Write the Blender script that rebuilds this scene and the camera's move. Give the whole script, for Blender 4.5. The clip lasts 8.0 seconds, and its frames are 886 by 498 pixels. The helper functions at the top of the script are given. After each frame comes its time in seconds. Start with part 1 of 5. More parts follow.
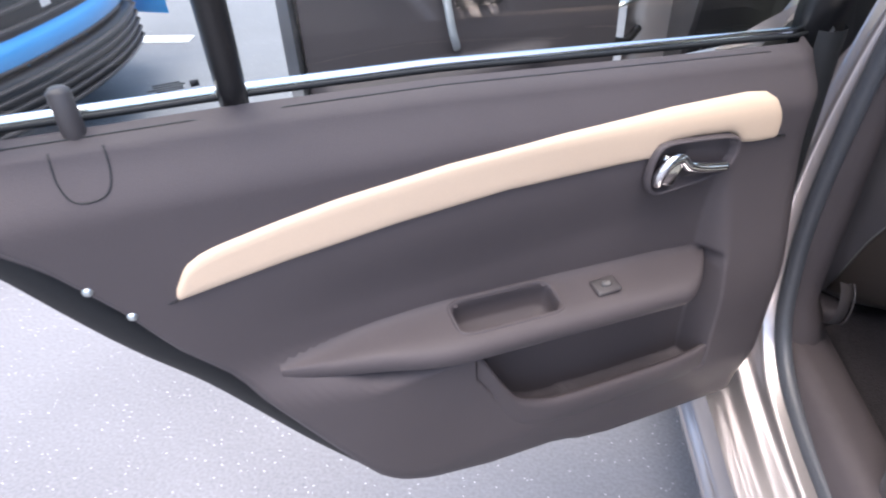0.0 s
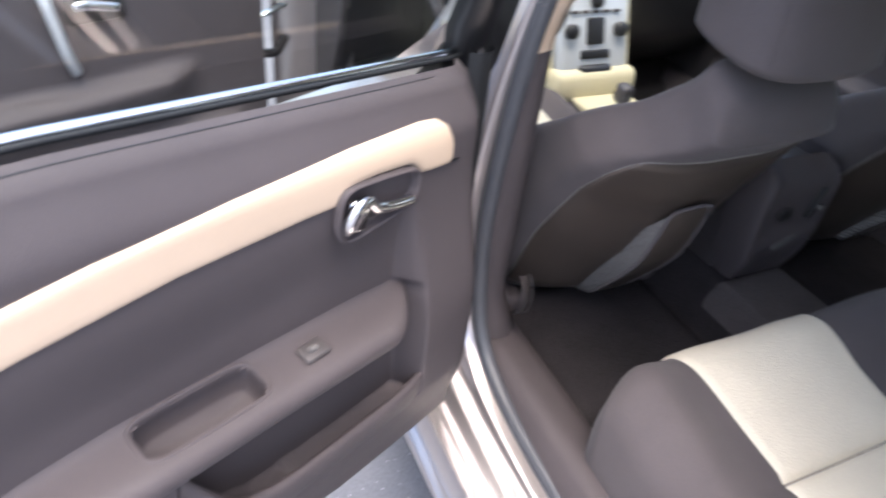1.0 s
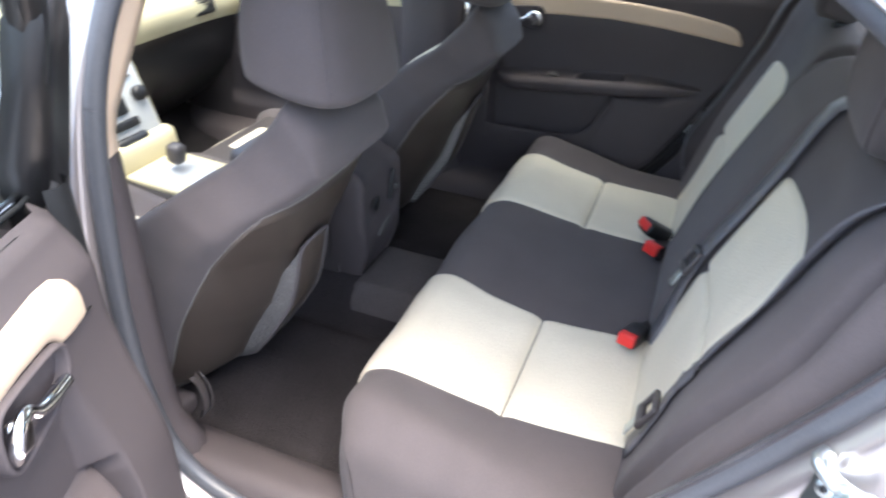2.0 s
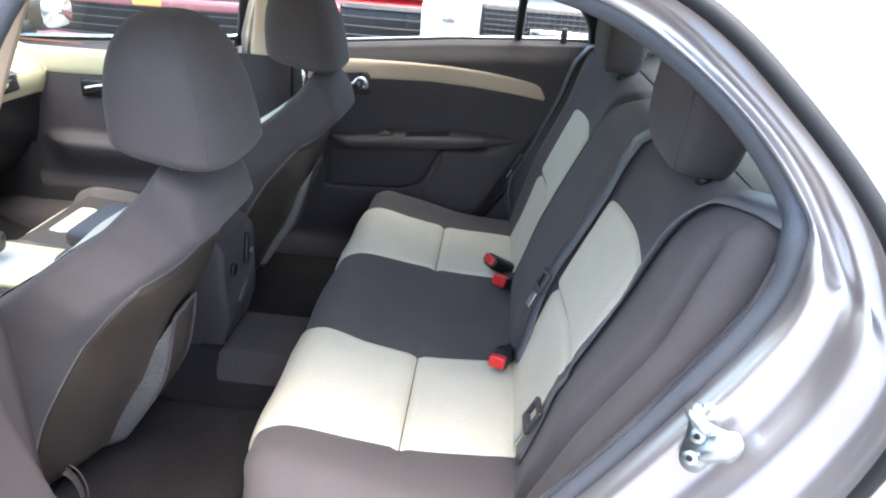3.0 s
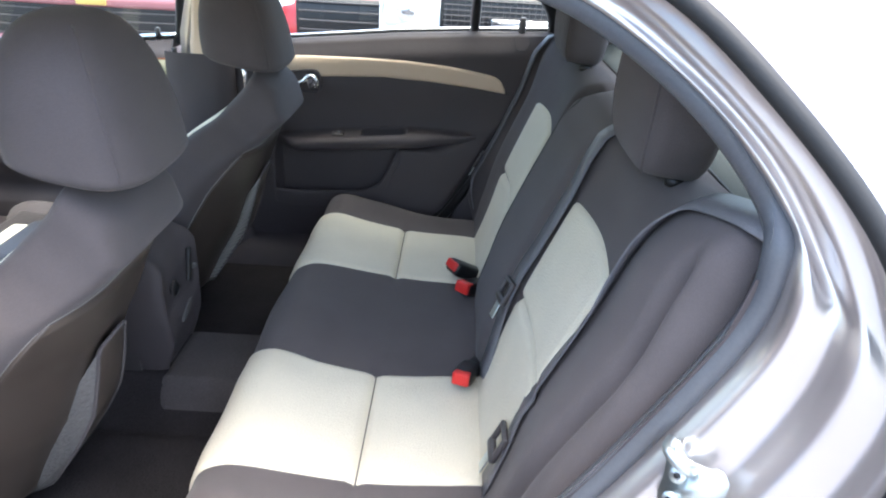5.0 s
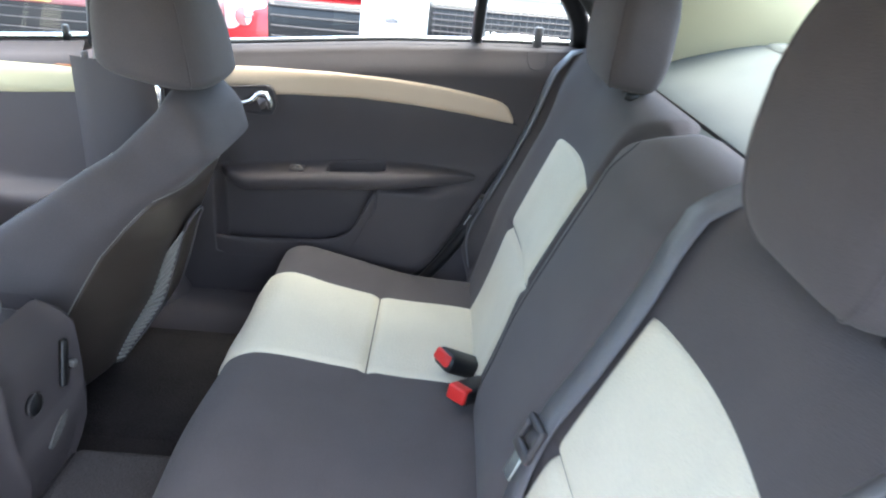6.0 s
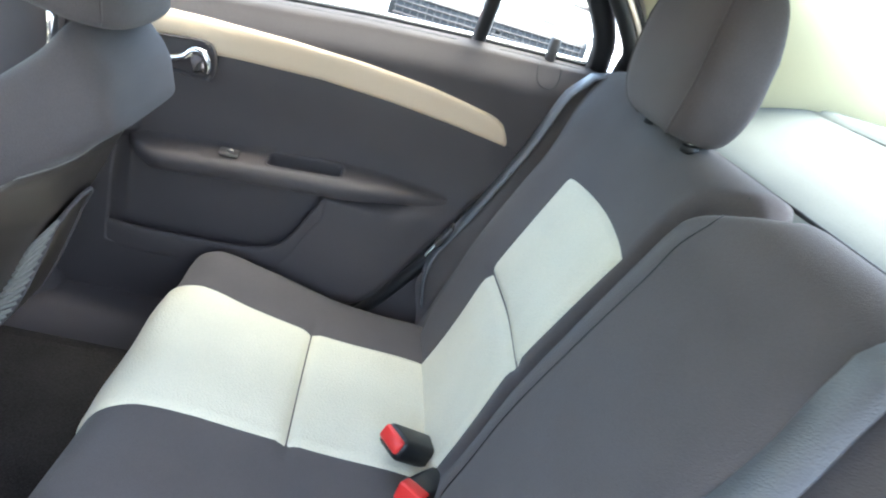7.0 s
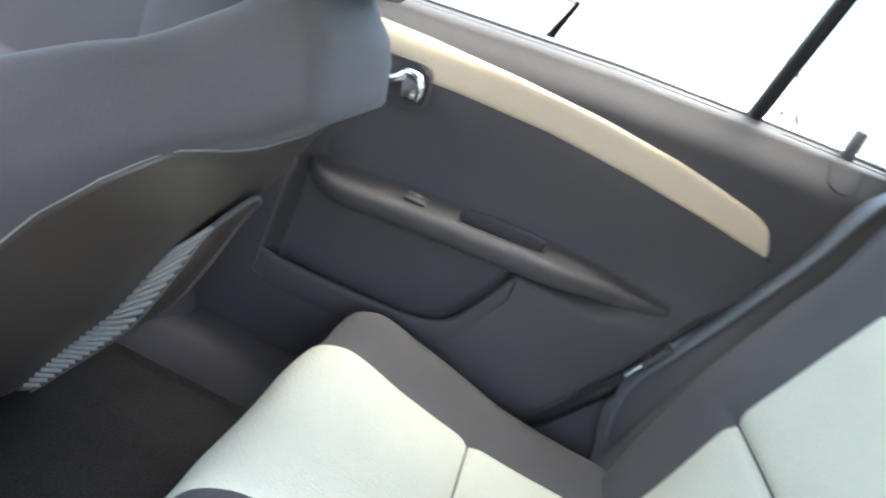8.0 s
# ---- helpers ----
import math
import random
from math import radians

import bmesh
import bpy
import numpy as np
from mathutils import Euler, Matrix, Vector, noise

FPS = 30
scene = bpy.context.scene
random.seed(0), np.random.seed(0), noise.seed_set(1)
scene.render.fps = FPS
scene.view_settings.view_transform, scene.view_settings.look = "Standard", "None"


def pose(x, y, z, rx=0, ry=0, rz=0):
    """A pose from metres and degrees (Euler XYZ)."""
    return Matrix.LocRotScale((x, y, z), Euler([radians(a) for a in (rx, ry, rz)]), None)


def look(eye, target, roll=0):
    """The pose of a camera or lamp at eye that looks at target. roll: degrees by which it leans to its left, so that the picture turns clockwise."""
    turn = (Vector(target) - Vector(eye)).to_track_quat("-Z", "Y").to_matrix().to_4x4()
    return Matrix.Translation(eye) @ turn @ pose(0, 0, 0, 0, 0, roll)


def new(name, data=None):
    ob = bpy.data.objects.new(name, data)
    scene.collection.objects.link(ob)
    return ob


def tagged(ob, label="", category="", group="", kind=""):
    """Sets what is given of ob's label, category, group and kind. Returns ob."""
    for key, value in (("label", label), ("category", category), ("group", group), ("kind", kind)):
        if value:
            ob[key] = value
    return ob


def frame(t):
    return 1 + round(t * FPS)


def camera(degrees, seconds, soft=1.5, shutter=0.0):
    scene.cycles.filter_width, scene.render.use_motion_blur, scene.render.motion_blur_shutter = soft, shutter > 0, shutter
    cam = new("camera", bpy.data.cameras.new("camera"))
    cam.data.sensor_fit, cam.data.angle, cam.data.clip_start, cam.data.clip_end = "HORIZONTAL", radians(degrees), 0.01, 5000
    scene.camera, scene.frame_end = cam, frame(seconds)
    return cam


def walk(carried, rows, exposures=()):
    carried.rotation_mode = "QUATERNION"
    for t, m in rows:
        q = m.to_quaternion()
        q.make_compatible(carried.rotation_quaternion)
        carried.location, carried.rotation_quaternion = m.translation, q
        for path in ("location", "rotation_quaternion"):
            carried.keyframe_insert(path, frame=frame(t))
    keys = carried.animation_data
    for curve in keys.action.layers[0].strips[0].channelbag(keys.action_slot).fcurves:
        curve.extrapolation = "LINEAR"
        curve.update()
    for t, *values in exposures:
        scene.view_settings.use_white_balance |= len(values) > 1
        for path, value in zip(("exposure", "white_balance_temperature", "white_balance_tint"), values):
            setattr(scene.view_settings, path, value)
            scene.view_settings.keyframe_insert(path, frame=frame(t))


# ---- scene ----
cam = camera(67.1, 8.0, 2.0, 0.3)
PATH = [
    (0, (-1.281, -0.237, 1.365), (-1.418, 1.334, 0.135), -2.68),
    (0.5, (-1.295, -0.173, 1.360), (-1.129, 1.341, 0.064), 3.01),
    (0.8, (-1.265, -0.145, 1.348), (-0.793, 1.350, 0.106), 5.14),
    (1, (-1.266, -0.103, 1.359), (-0.505, 1.297, 0.151), 7.23),
    (1.2, (-1.252, -0.081, 1.379), (-0.278, 1.207, 0.198), 5.65),
    (1.5, (-1.254, -0.051, 1.386), (-0.020, 1.030, 0.243), 5.03),
    (1.8, (-1.280, -0.014, 1.395), (0.196, 0.779, 0.302), 3.28),
    (2, (-1.313, -0.005, 1.399), (0.273, 0.583, 0.332), 2.66),
    (2.2, (-1.344, 0.028, 1.392), (0.327, 0.417, 0.366), 3.15),
    (3.3, (-1.430, 0.077, 1.403), (0.368, 0.141, 0.531), 4.31),
    (3.5, (-1.432, 0.079, 1.405), (0.360, 0.124, 0.519), 4.18),
    (4, (-1.435, 0.081, 1.404), (0.354, 0.120, 0.510), 3.70),
    (4.2, (-1.434, 0.081, 1.403), (0.356, 0.121, 0.511), 3.66),
    (5.3, (-1.183, 0.032, 1.368), (0.614, 0.029, 0.489), 2.90),
    (5.5, (-1.073, 0.030, 1.351), (0.726, 0.010, 0.477), 3.11),
    (6, (-0.844, 0.076, 1.310), (0.966, 0.031, 0.461), 5.23),
    (6.5, (-0.657, 0.139, 1.263), (1.161, 0.041, 0.435), 9.44),
    (7, (-0.543, 0.182, 1.239), (1.257, -0.145, 0.431), 17.87),
    (7.2, (-0.500, 0.214, 1.207), (1.291, -0.119, 0.381), 18.10),
    (7.5, (-0.418, 0.237, 1.162), (1.406, 0.004, 0.375), 20.33),
    (7.8, (-0.352, 0.262, 1.107), (1.525, 0.221, 0.417), 23.57),
    (8, (-0.309, 0.276, 1.066), (1.578, 0.386, 0.412), 25.03),
]
walk(cam, [(t, look(eye, target, roll)) for t, eye, target, roll in PATH], [(0, 2.0, 6250, 13), (1, 2.3, 6400, 13), (1.5, 2.75, 6450, 12), (2.2, 3.1, 6450, 9), (3.5, 2.95, 6250, 7), (4.2, 2.9, 6250, 7), (5.5, 3.25, 6300, 7), (6, 3.75, 6300, 6), (6.5, 4.2, 6300, 2), (7.5, 4.05, 6300, 3), (8, 4.15, 6300, 2)])

# ---- light ----
world = bpy.data.worlds.new("sky")
scene.world = world
world.use_nodes = True
wn = world.node_tree
sky = wn.nodes.new("ShaderNodeTexSky")
sky.sky_type = "NISHITA"
sky.sun_disc = False
SUN = Vector((-0.08, -0.20, 1.2)).normalized()
sky.sun_elevation = math.asin(SUN.z)
sky.sun_rotation = math.atan2(SUN.x, SUN.y)
sky.air_density, sky.dust_density, sky.ozone_density = 1.0, 5.0, 1.0
wn.links.new(sky.outputs[0], wn.nodes["Background"].inputs[0])
wn.nodes["Background"].inputs[1].default_value = 0.15
sun = new("sun", bpy.data.lights.new("sun", "SUN"))
sun.data.energy, sun.data.angle, sun.data.color = 0.5, radians(60), (1.0, 0.97, 0.93)
sun.rotation_euler = SUN.to_track_quat("Z", "Y").to_euler()


# ---- materials ----
def material(name, color, rough=0.6, metal=0.0, grain=400.0, bump=0.1, vary=0.15, blotch=6.0, coat=0.0, sheen=0.0, spec=0.5):
    m = bpy.data.materials.new(name)
    m.use_nodes = True
    t = m.node_tree
    b = t.nodes["Principled BSDF"]
    b.inputs["Roughness"].default_value = rough
    b.inputs["Metallic"].default_value = metal
    b.inputs["Coat Weight"].default_value = coat
    b.inputs["Coat Roughness"].default_value = 0.08
    b.inputs["Sheen Weight"].default_value = sheen
    b.inputs["Specular IOR Level"].default_value = spec
    at = t.nodes.new("ShaderNodeTexCoord")
    fine = t.nodes.new("ShaderNodeTexNoise")
    fine.inputs["Scale"].default_value = grain
    fine.inputs["Detail"].default_value = 3
    wide = t.nodes.new("ShaderNodeTexNoise")
    wide.inputs["Scale"].default_value = blotch
    wide.inputs["Detail"].default_value = 4
    t.links.new(at.outputs["Object"], fine.inputs["Vector"])
    t.links.new(at.outputs["Object"], wide.inputs["Vector"])
    both = t.nodes.new("ShaderNodeMath")
    both.operation = "ADD"
    t.links.new(fine.outputs["Fac"], both.inputs[0])
    t.links.new(wide.outputs["Fac"], both.inputs[1])
    ramp = t.nodes.new("ShaderNodeMapRange")
    ramp.inputs["From Min"].default_value = 0.6
    ramp.inputs["From Max"].default_value = 1.4
    ramp.inputs["To Min"].default_value = 1 - vary
    ramp.inputs["To Max"].default_value = 1 + vary
    t.links.new(both.outputs[0], ramp.inputs["Value"])
    mul = t.nodes.new("ShaderNodeVectorMath")
    mul.operation = "SCALE"
    mul.inputs[0].default_value = color
    t.links.new(ramp.outputs[0], mul.inputs["Scale"])
    t.links.new(mul.outputs[0], b.inputs["Base Color"])
    if bump:
        bn = t.nodes.new("ShaderNodeBump")
        bn.inputs["Strength"].default_value = bump
        bn.inputs["Distance"].default_value = 0.002
        t.links.new(fine.outputs["Fac"], bn.inputs["Height"])
        t.links.new(bn.outputs[0], b.inputs["Normal"])
    return m


def woven(m, scale=700.0, strength=0.25):
    """Adds a woven relief of fine crossing ribs to a fabric."""
    t = m.node_tree
    b = t.nodes["Principled BSDF"]
    at = t.nodes.new("ShaderNodeTexCoord")
    w = t.nodes.new("ShaderNodeTexVoronoi")
    w.inputs["Scale"].default_value = scale
    t.links.new(at.outputs["Object"], w.inputs["Vector"])
    bn = t.nodes.new("ShaderNodeBump")
    bn.inputs["Strength"].default_value = strength
    bn.inputs["Distance"].default_value = 0.002
    t.links.new(w.outputs["Distance"], bn.inputs["Height"])
    t.links.new(bn.outputs[0], b.inputs["Normal"])
    return m


M_DARK = woven(material("dark_fabric", (0.098, 0.085, 0.085), 0.92, grain=500, vary=0.12, blotch=9, sheen=0.1, spec=0.2))
M_LIGHT = woven(material("light_fabric", (0.70, 0.645, 0.51), 0.9, grain=350, vary=0.07, blotch=8, sheen=0.1, spec=0.2), 320, 0.4)
M_PANEL = material("door_panel", (0.076, 0.065, 0.067), 0.58, grain=900, bump=0.25, vary=0.10, blotch=5, spec=0.28)
M_PANEL2 = material("hard_plastic", (0.062, 0.055, 0.055), 0.42, grain=900, bump=0.2, vary=0.08)
M_BROWN = material("seatback_plastic", (0.066, 0.052, 0.043), 0.38, grain=700, bump=0.15, vary=0.08)
M_BEIGE = material("beige_trim", (0.63, 0.485, 0.35), 0.45, grain=600, bump=0.1, vary=0.04)
M_CREAM = material("cream_plastic", (0.54, 0.49, 0.32), 0.5, grain=700, bump=0.15, vary=0.05)
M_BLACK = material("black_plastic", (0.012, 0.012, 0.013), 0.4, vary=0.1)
M_RUBBER = material("rubber", (0.012, 0.013, 0.014), 0.6, grain=200, bump=0.1, vary=0.15)
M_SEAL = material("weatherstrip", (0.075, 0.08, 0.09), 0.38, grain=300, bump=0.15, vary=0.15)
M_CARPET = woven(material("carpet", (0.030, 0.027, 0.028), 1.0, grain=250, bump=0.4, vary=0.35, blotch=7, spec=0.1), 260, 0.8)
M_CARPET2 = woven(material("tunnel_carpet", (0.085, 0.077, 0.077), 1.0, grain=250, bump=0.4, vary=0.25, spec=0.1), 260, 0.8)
M_PAINT = material("body_paint", (0.55, 0.515, 0.505), 0.28, 0.85, grain=2500, bump=0.0, vary=0.08, blotch=2, coat=1.0)
M_CHROME = material("chrome", (0.82, 0.83, 0.85), 0.12, 1.0, bump=0.0, vary=0.03)
M_ZINC = material("zinc", (0.62, 0.68, 0.68), 0.35, 1.0, grain=150, bump=0.1, vary=0.15)
M_SILVER = material("silver_plastic", (0.55, 0.58, 0.60), 0.35, 0.35, grain=900, bump=0.05, vary=0.04)
M_RED = material("red_plastic", (0.75, 0.035, 0.03), 0.35, bump=0.0, vary=0.05)
M_BELT = woven(material("webbing", (0.14, 0.137, 0.147), 0.42, grain=300, vary=0.1, spec=0.6), 500, 0.3)
M_HEAD = material("headliner", (0.70, 0.67, 0.56), 0.95, grain=500, vary=0.06)
M_SHELF = material("shelf_felt", (0.10, 0.112, 0.112), 0.9, grain=400, vary=0.12, spec=0.15)
M_NET = woven(material("pocket_net", (0.14, 0.132, 0.126), 0.9, grain=200, vary=0.3), 150, 1.0)
M_RIB = material("gusset_rib", (0.25, 0.238, 0.22), 0.8, grain=200, vary=0.15)
M_WHITE = material("white_paint", (0.8, 0.8, 0.8), 0.6, grain=60, vary=0.12)


def glass(name, tint):
    m = bpy.data.materials.new(name)
    m.use_nodes = True
    t = m.node_tree
    t.nodes.remove(t.nodes["Principled BSDF"])
    clear = t.nodes.new("ShaderNodeBsdfTransparent")
    clear.inputs["Color"].default_value = (*tint, 1)
    shine = t.nodes.new("ShaderNodeBsdfGlossy")
    shine.inputs["Roughness"].default_value = 0.01
    face = t.nodes.new("ShaderNodeLayerWeight")
    steep = t.nodes.new("ShaderNodeMath")
    steep.operation = "POWER"
    steep.inputs[1].default_value = 5.0
    t.links.new(face.outputs["Facing"], steep.inputs[0])
    edge = t.nodes.new("ShaderNodeMapRange")
    edge.inputs["To Min"].default_value = 0.05
    edge.inputs["To Max"].default_value = 0.7
    t.links.new(steep.outputs[0], edge.inputs["Value"])
    mix = t.nodes.new("ShaderNodeMixShader")
    t.links.new(edge.outputs[0], mix.inputs[0])
    t.links.new(clear.outputs[0], mix.inputs[1])
    t.links.new(shine.outputs[0], mix.inputs[2])
    t.links.new(mix.outputs[0], t.nodes["Material Output"].inputs["Surface"])
    return m


M_GLASS = glass("window_glass", (0.84, 0.90, 0.88))


# ---- building helpers ----
def mesh(name, verts, faces, mat, smooth=True):
    me = bpy.data.meshes.new(name)
    me.from_pydata([tuple(v) for v in verts], [], faces)
    me.materials.append(mat)
    if smooth:
        me.polygons.foreach_set("use_smooth", [True] * len(me.polygons))
    me.update()
    return me


def empty(name, at, label, category, group="", kind=""):
    ob = new(name)
    ob.location = at
    ob.empty_display_size = 0.1
    return tagged(ob, label, category, group, kind)


def under(ob, parent):
    """Hangs ob under parent without moving it."""
    ob.parent = parent
    if parent.type != "MESH":
        ob.matrix_parent_inverse = Matrix.Translation(parent.location).inverted()
    return ob


def part(name, data, mat, parent, label="", move=None, smooth=True):
    """One mesh object under a thing. data: (verts, faces) in world metres; move maps a point, a mirroring move turns the faces."""
    verts, faces = data
    verts = [Vector(v) for v in verts]
    if move is not None:
        flip = move.determinant() < 0
        verts = [move @ v for v in verts]
        if flip:
            faces = [tuple(reversed(f)) for f in faces]
    ob = new(name, mesh(name, verts, faces, mat, smooth))
    under(ob, parent)
    if label:
        tagged(ob, label)
    return ob


def spline(pts, n):
    """n points evenly along a smooth curve through pts."""
    p = np.array(pts, float)
    q = np.vstack([2 * p[0] - p[1], p, 2 * p[-1] - p[-2]])
    out = []
    for i in range(1, len(q) - 2):
        a, b, c, d = q[i - 1], q[i], q[i + 1], q[i + 2]
        for k in np.linspace(0, 1, 24, endpoint=False):
            out.append(0.5 * (2 * b + (c - a) * k + (2 * a - 5 * b + 4 * c - d) * k * k + (3 * b - a - 3 * c + d) * k ** 3))
    out.append(p[-1])
    out = np.array(out)
    s = np.r_[0, np.cumsum(np.linalg.norm(np.diff(out, axis=0), axis=1))]
    w = np.linspace(0, s[-1], n)
    return np.stack([np.interp(w, s, out[:, k]) for k in range(p.shape[1])], 1)


def grid(fn, us, vs, wrap=False):
    """A sheet of points fn(u, v)."""
    verts = [fn(u, v) for v in vs for u in us]
    n, faces = len(us), []
    for j in range(len(vs) - 1):
        for i in range(n if wrap else n - 1):
            k = (i + 1) % n
            faces.append((j * n + i, j * n + k, (j + 1) * n + k, (j + 1) * n + i))
    return verts, faces


def joined(*bits):
    verts, faces = [], []
    for v, f in bits:
        k = len(verts)
        verts += list(v)
        faces += [tuple(i + k for i in g) for g in f]
    return verts, faces


def tube(pts, r, seg=8, n=0, caps=True):
    """A round bar along pts; r may be one radius, a pair (across, up) or a list of radii along it."""
    p = spline(pts, n) if n else np.array(pts, float)
    ra, rb = r if isinstance(r, tuple) else (1.0, 1.0) if isinstance(r, list) else (r, r)
    grow = np.interp(np.linspace(0, 1, len(p)), np.linspace(0, 1, len(r)), r) if isinstance(r, list) else np.ones(len(p))
    verts, faces = [], []
    up = np.array((0, 0, 1.0))
    for i in range(len(p)):
        d = p[min(i + 1, len(p) - 1)] - p[max(i - 1, 0)]
        d = d / (np.linalg.norm(d) + 1e-9)
        if abs(d @ up) > 0.95:
            up = np.array((0, 1.0, 0)) if abs(d[1]) < 0.8 else np.array((1.0, 0, 0))
        a = np.cross(d, up)
        a /= np.linalg.norm(a) + 1e-9
        b = np.cross(a, d)
        up = b
        for k in range(seg):
            w = 2 * math.pi * k / seg
            verts.append(p[i] + (a * ra * math.cos(w) + b * rb * math.sin(w)) * grow[i])
    for i in range(len(p) - 1):
        for k in range(seg):
            m = (k + 1) % seg
            faces.append((i * seg + k, i * seg + m, (i + 1) * seg + m, (i + 1) * seg + k))
    if caps:
        faces.append(tuple(range(seg))[::-1])
        faces.append(tuple((len(p) - 1) * seg + k for k in range(seg)))
    return verts, faces


def strap(pts, side, width, thick=0.0025, n=40):
    """A flat band along pts; side: the way of its width."""
    p = spline(pts, n)
    sd = spline(side, n) if isinstance(side, list) else np.tile(np.array(side, float), (n, 1))
    verts, faces = [], []
    for i in range(n):
        d = p[min(i + 1, n - 1)] - p[max(i - 1, 0)]
        d /= np.linalg.norm(d)
        s = sd[i] - d * (sd[i] @ d)
        s /= np.linalg.norm(s)
        nn = np.cross(d, s)
        for a, b in ((-1, -1), (-1, 1), (1, 1), (1, -1)):
            verts.append(p[i] + s * a * width / 2 + nn * b * thick / 2)
    for i in range(n - 1):
        for k in range(4):
            m = (k + 1) % 4
            faces.append((i * 4 + k, i * 4 + m, (i + 1) * 4 + m, (i + 1) * 4 + k))
    faces += [(3, 2, 1, 0), tuple((n - 1) * 4 + k for k in range(4))]
    return verts, faces


def rbox(size, at=(0, 0, 0), turn=(0, 0, 0), bevel=0.01, seg=3, taper=1.0):
    """A box with rounded edges; taper narrows its top."""
    bm = bmesh.new()
    bmesh.ops.create_cube(bm, size=1)
    for v in bm.verts:
        k = taper if v.co.z > 0 else 1.0
        v.co = Vector((v.co.x * size[0] * k, v.co.y * size[1] * k, v.co.z * size[2]))
    if bevel:
        bmesh.ops.bevel(bm, geom=bm.edges[:], offset=bevel, segments=seg, profile=0.5, affect="EDGES")
    m = pose(*at, *turn)
    verts = [m @ v.co for v in bm.verts]
    bm.verts.index_update()
    faces = [tuple(v.index for v in f.verts) for f in bm.faces]
    bm.free()
    return verts, faces


def disc(at, axis, r, h, seg=20, bevel=0.0):
    """A short round bar from at along axis."""
    a, d = np.array(at, float), np.array(axis, float)
    d /= np.linalg.norm(d)
    k = max(bevel, 0.0008)
    q = np.array((0, 0, 1.0)) if abs(d[2]) < 0.9 else np.array((1.0, 0, 0))
    u = np.cross(d, q)
    u /= np.linalg.norm(u)
    w = np.cross(d, u)
    rings = [(0, r), (h - k, r), (h, r - k)]
    verts, faces = [], []
    for z, rr in rings:
        for i in range(seg):
            t = 2 * math.pi * i / seg
            verts.append(a + d * z + rr * (u * math.cos(t) + w * math.sin(t)))
    for j in range(2):
        for i in range(seg):
            m = (i + 1) % seg
            faces.append((j * seg + i, j * seg + m, (j + 1) * seg + m, (j + 1) * seg + i))
    faces += [tuple(range(seg))[::-1], tuple(2 * seg + i for i in range(seg))]
    return verts, faces


def prism(outline, fn, h):
    """A plate: outline of (a, b) points, fn(a, b, d) gives the place at depth d, from 0 to h."""
    n = len(outline)
    verts = [fn(a, b, 0) for a, b in outline] + [fn(a, b, h) for a, b in outline]
    faces = [tuple(range(n))[::-1], tuple(range(n, 2 * n))]
    for i in range(n):
        m = (i + 1) % n
        faces.append((i, m, n + m, n + i))
    return verts, faces


def smooth(a, b, x):
    k = min(max((x - a) / (b - a), 0.0), 1.0)
    return k * k * (3 - 2 * k)


def ellipsoid(fn_r, nu=32, nv=18):
    """A rounded closed body: fn_r(lon, lat) gives a point."""
    us = [2 * math.pi * i / nu for i in range(nu)]
    vs = [-math.pi / 2 + math.pi * (j + 0.02) / (nv - 0.96) for j in range(nv)]
    v, f = grid(fn_r, us, vs, wrap=True)
    f.append(tuple(range(nu))[::-1])
    f.append(tuple((nv - 1) * nu + i for i in range(nu)))
    return v, f


def power(c, e):
    return math.copysign(abs(c) ** e, c)


# ---- the large structure: ground and car shell ----
def ground_material():
    m = material("asphalt", (0.175, 0.178, 0.188), 0.6, grain=120, bump=0.5, vary=0.3, blotch=1.2)
    t = m.node_tree
    b = t.nodes["Principled BSDF"]
    at = t.nodes.new("ShaderNodeTexCoord")
    chips = t.nodes.new("ShaderNodeTexVoronoi")
    chips.inputs["Scale"].default_value = 55
    t.links.new(at.outputs["Object"], chips.inputs["Vector"])
    pick = t.nodes.new("ShaderNodeMath")
    pick.operation = "LESS_THAN"
    pick.inputs[1].default_value = 0.095
    t.links.new(chips.outputs["Distance"], pick.inputs[0])
    mix = t.nodes.new("ShaderNodeMixRGB")
    mix.inputs[2].default_value = (0.6, 0.6, 0.6, 1)
    old = b.inputs["Base Color"].links[0].from_socket
    t.links.new(pick.outputs[0], mix.inputs[0])
    t.links.new(old, mix.inputs[1])
    t.links.new(mix.outputs[0], b.inputs["Base Color"])
    return m


M_ASPHALT = ground_material()
ground_bits = grid(lambda u, v: (u, v, 0.0), [-2500, -60, -8, 0, 8, 60, 2500], [-2500, -60, -8, 0, 8, 60, 2500])
tagged(new("ground", mesh("ground", *ground_bits, M_ASPHALT, False)), "grey speckled asphalt of a car lot", "ground", kind="structure")

MIRROR = Matrix.Diagonal((-1, 1, 1, 1))
HINGE = Vector((-0.877, 0.774, 0))
OPEN = Matrix.Translation(HINGE) @ Matrix.Rotation(radians(-64.6), 4, "Z") @ Matrix.Translation(-HINGE) @ MIRROR
PLAIN = Matrix.Identity(4)

car = empty("car", (0, 0, 0), "brown-grey metallic sedan with both driver's side doors open", "car")

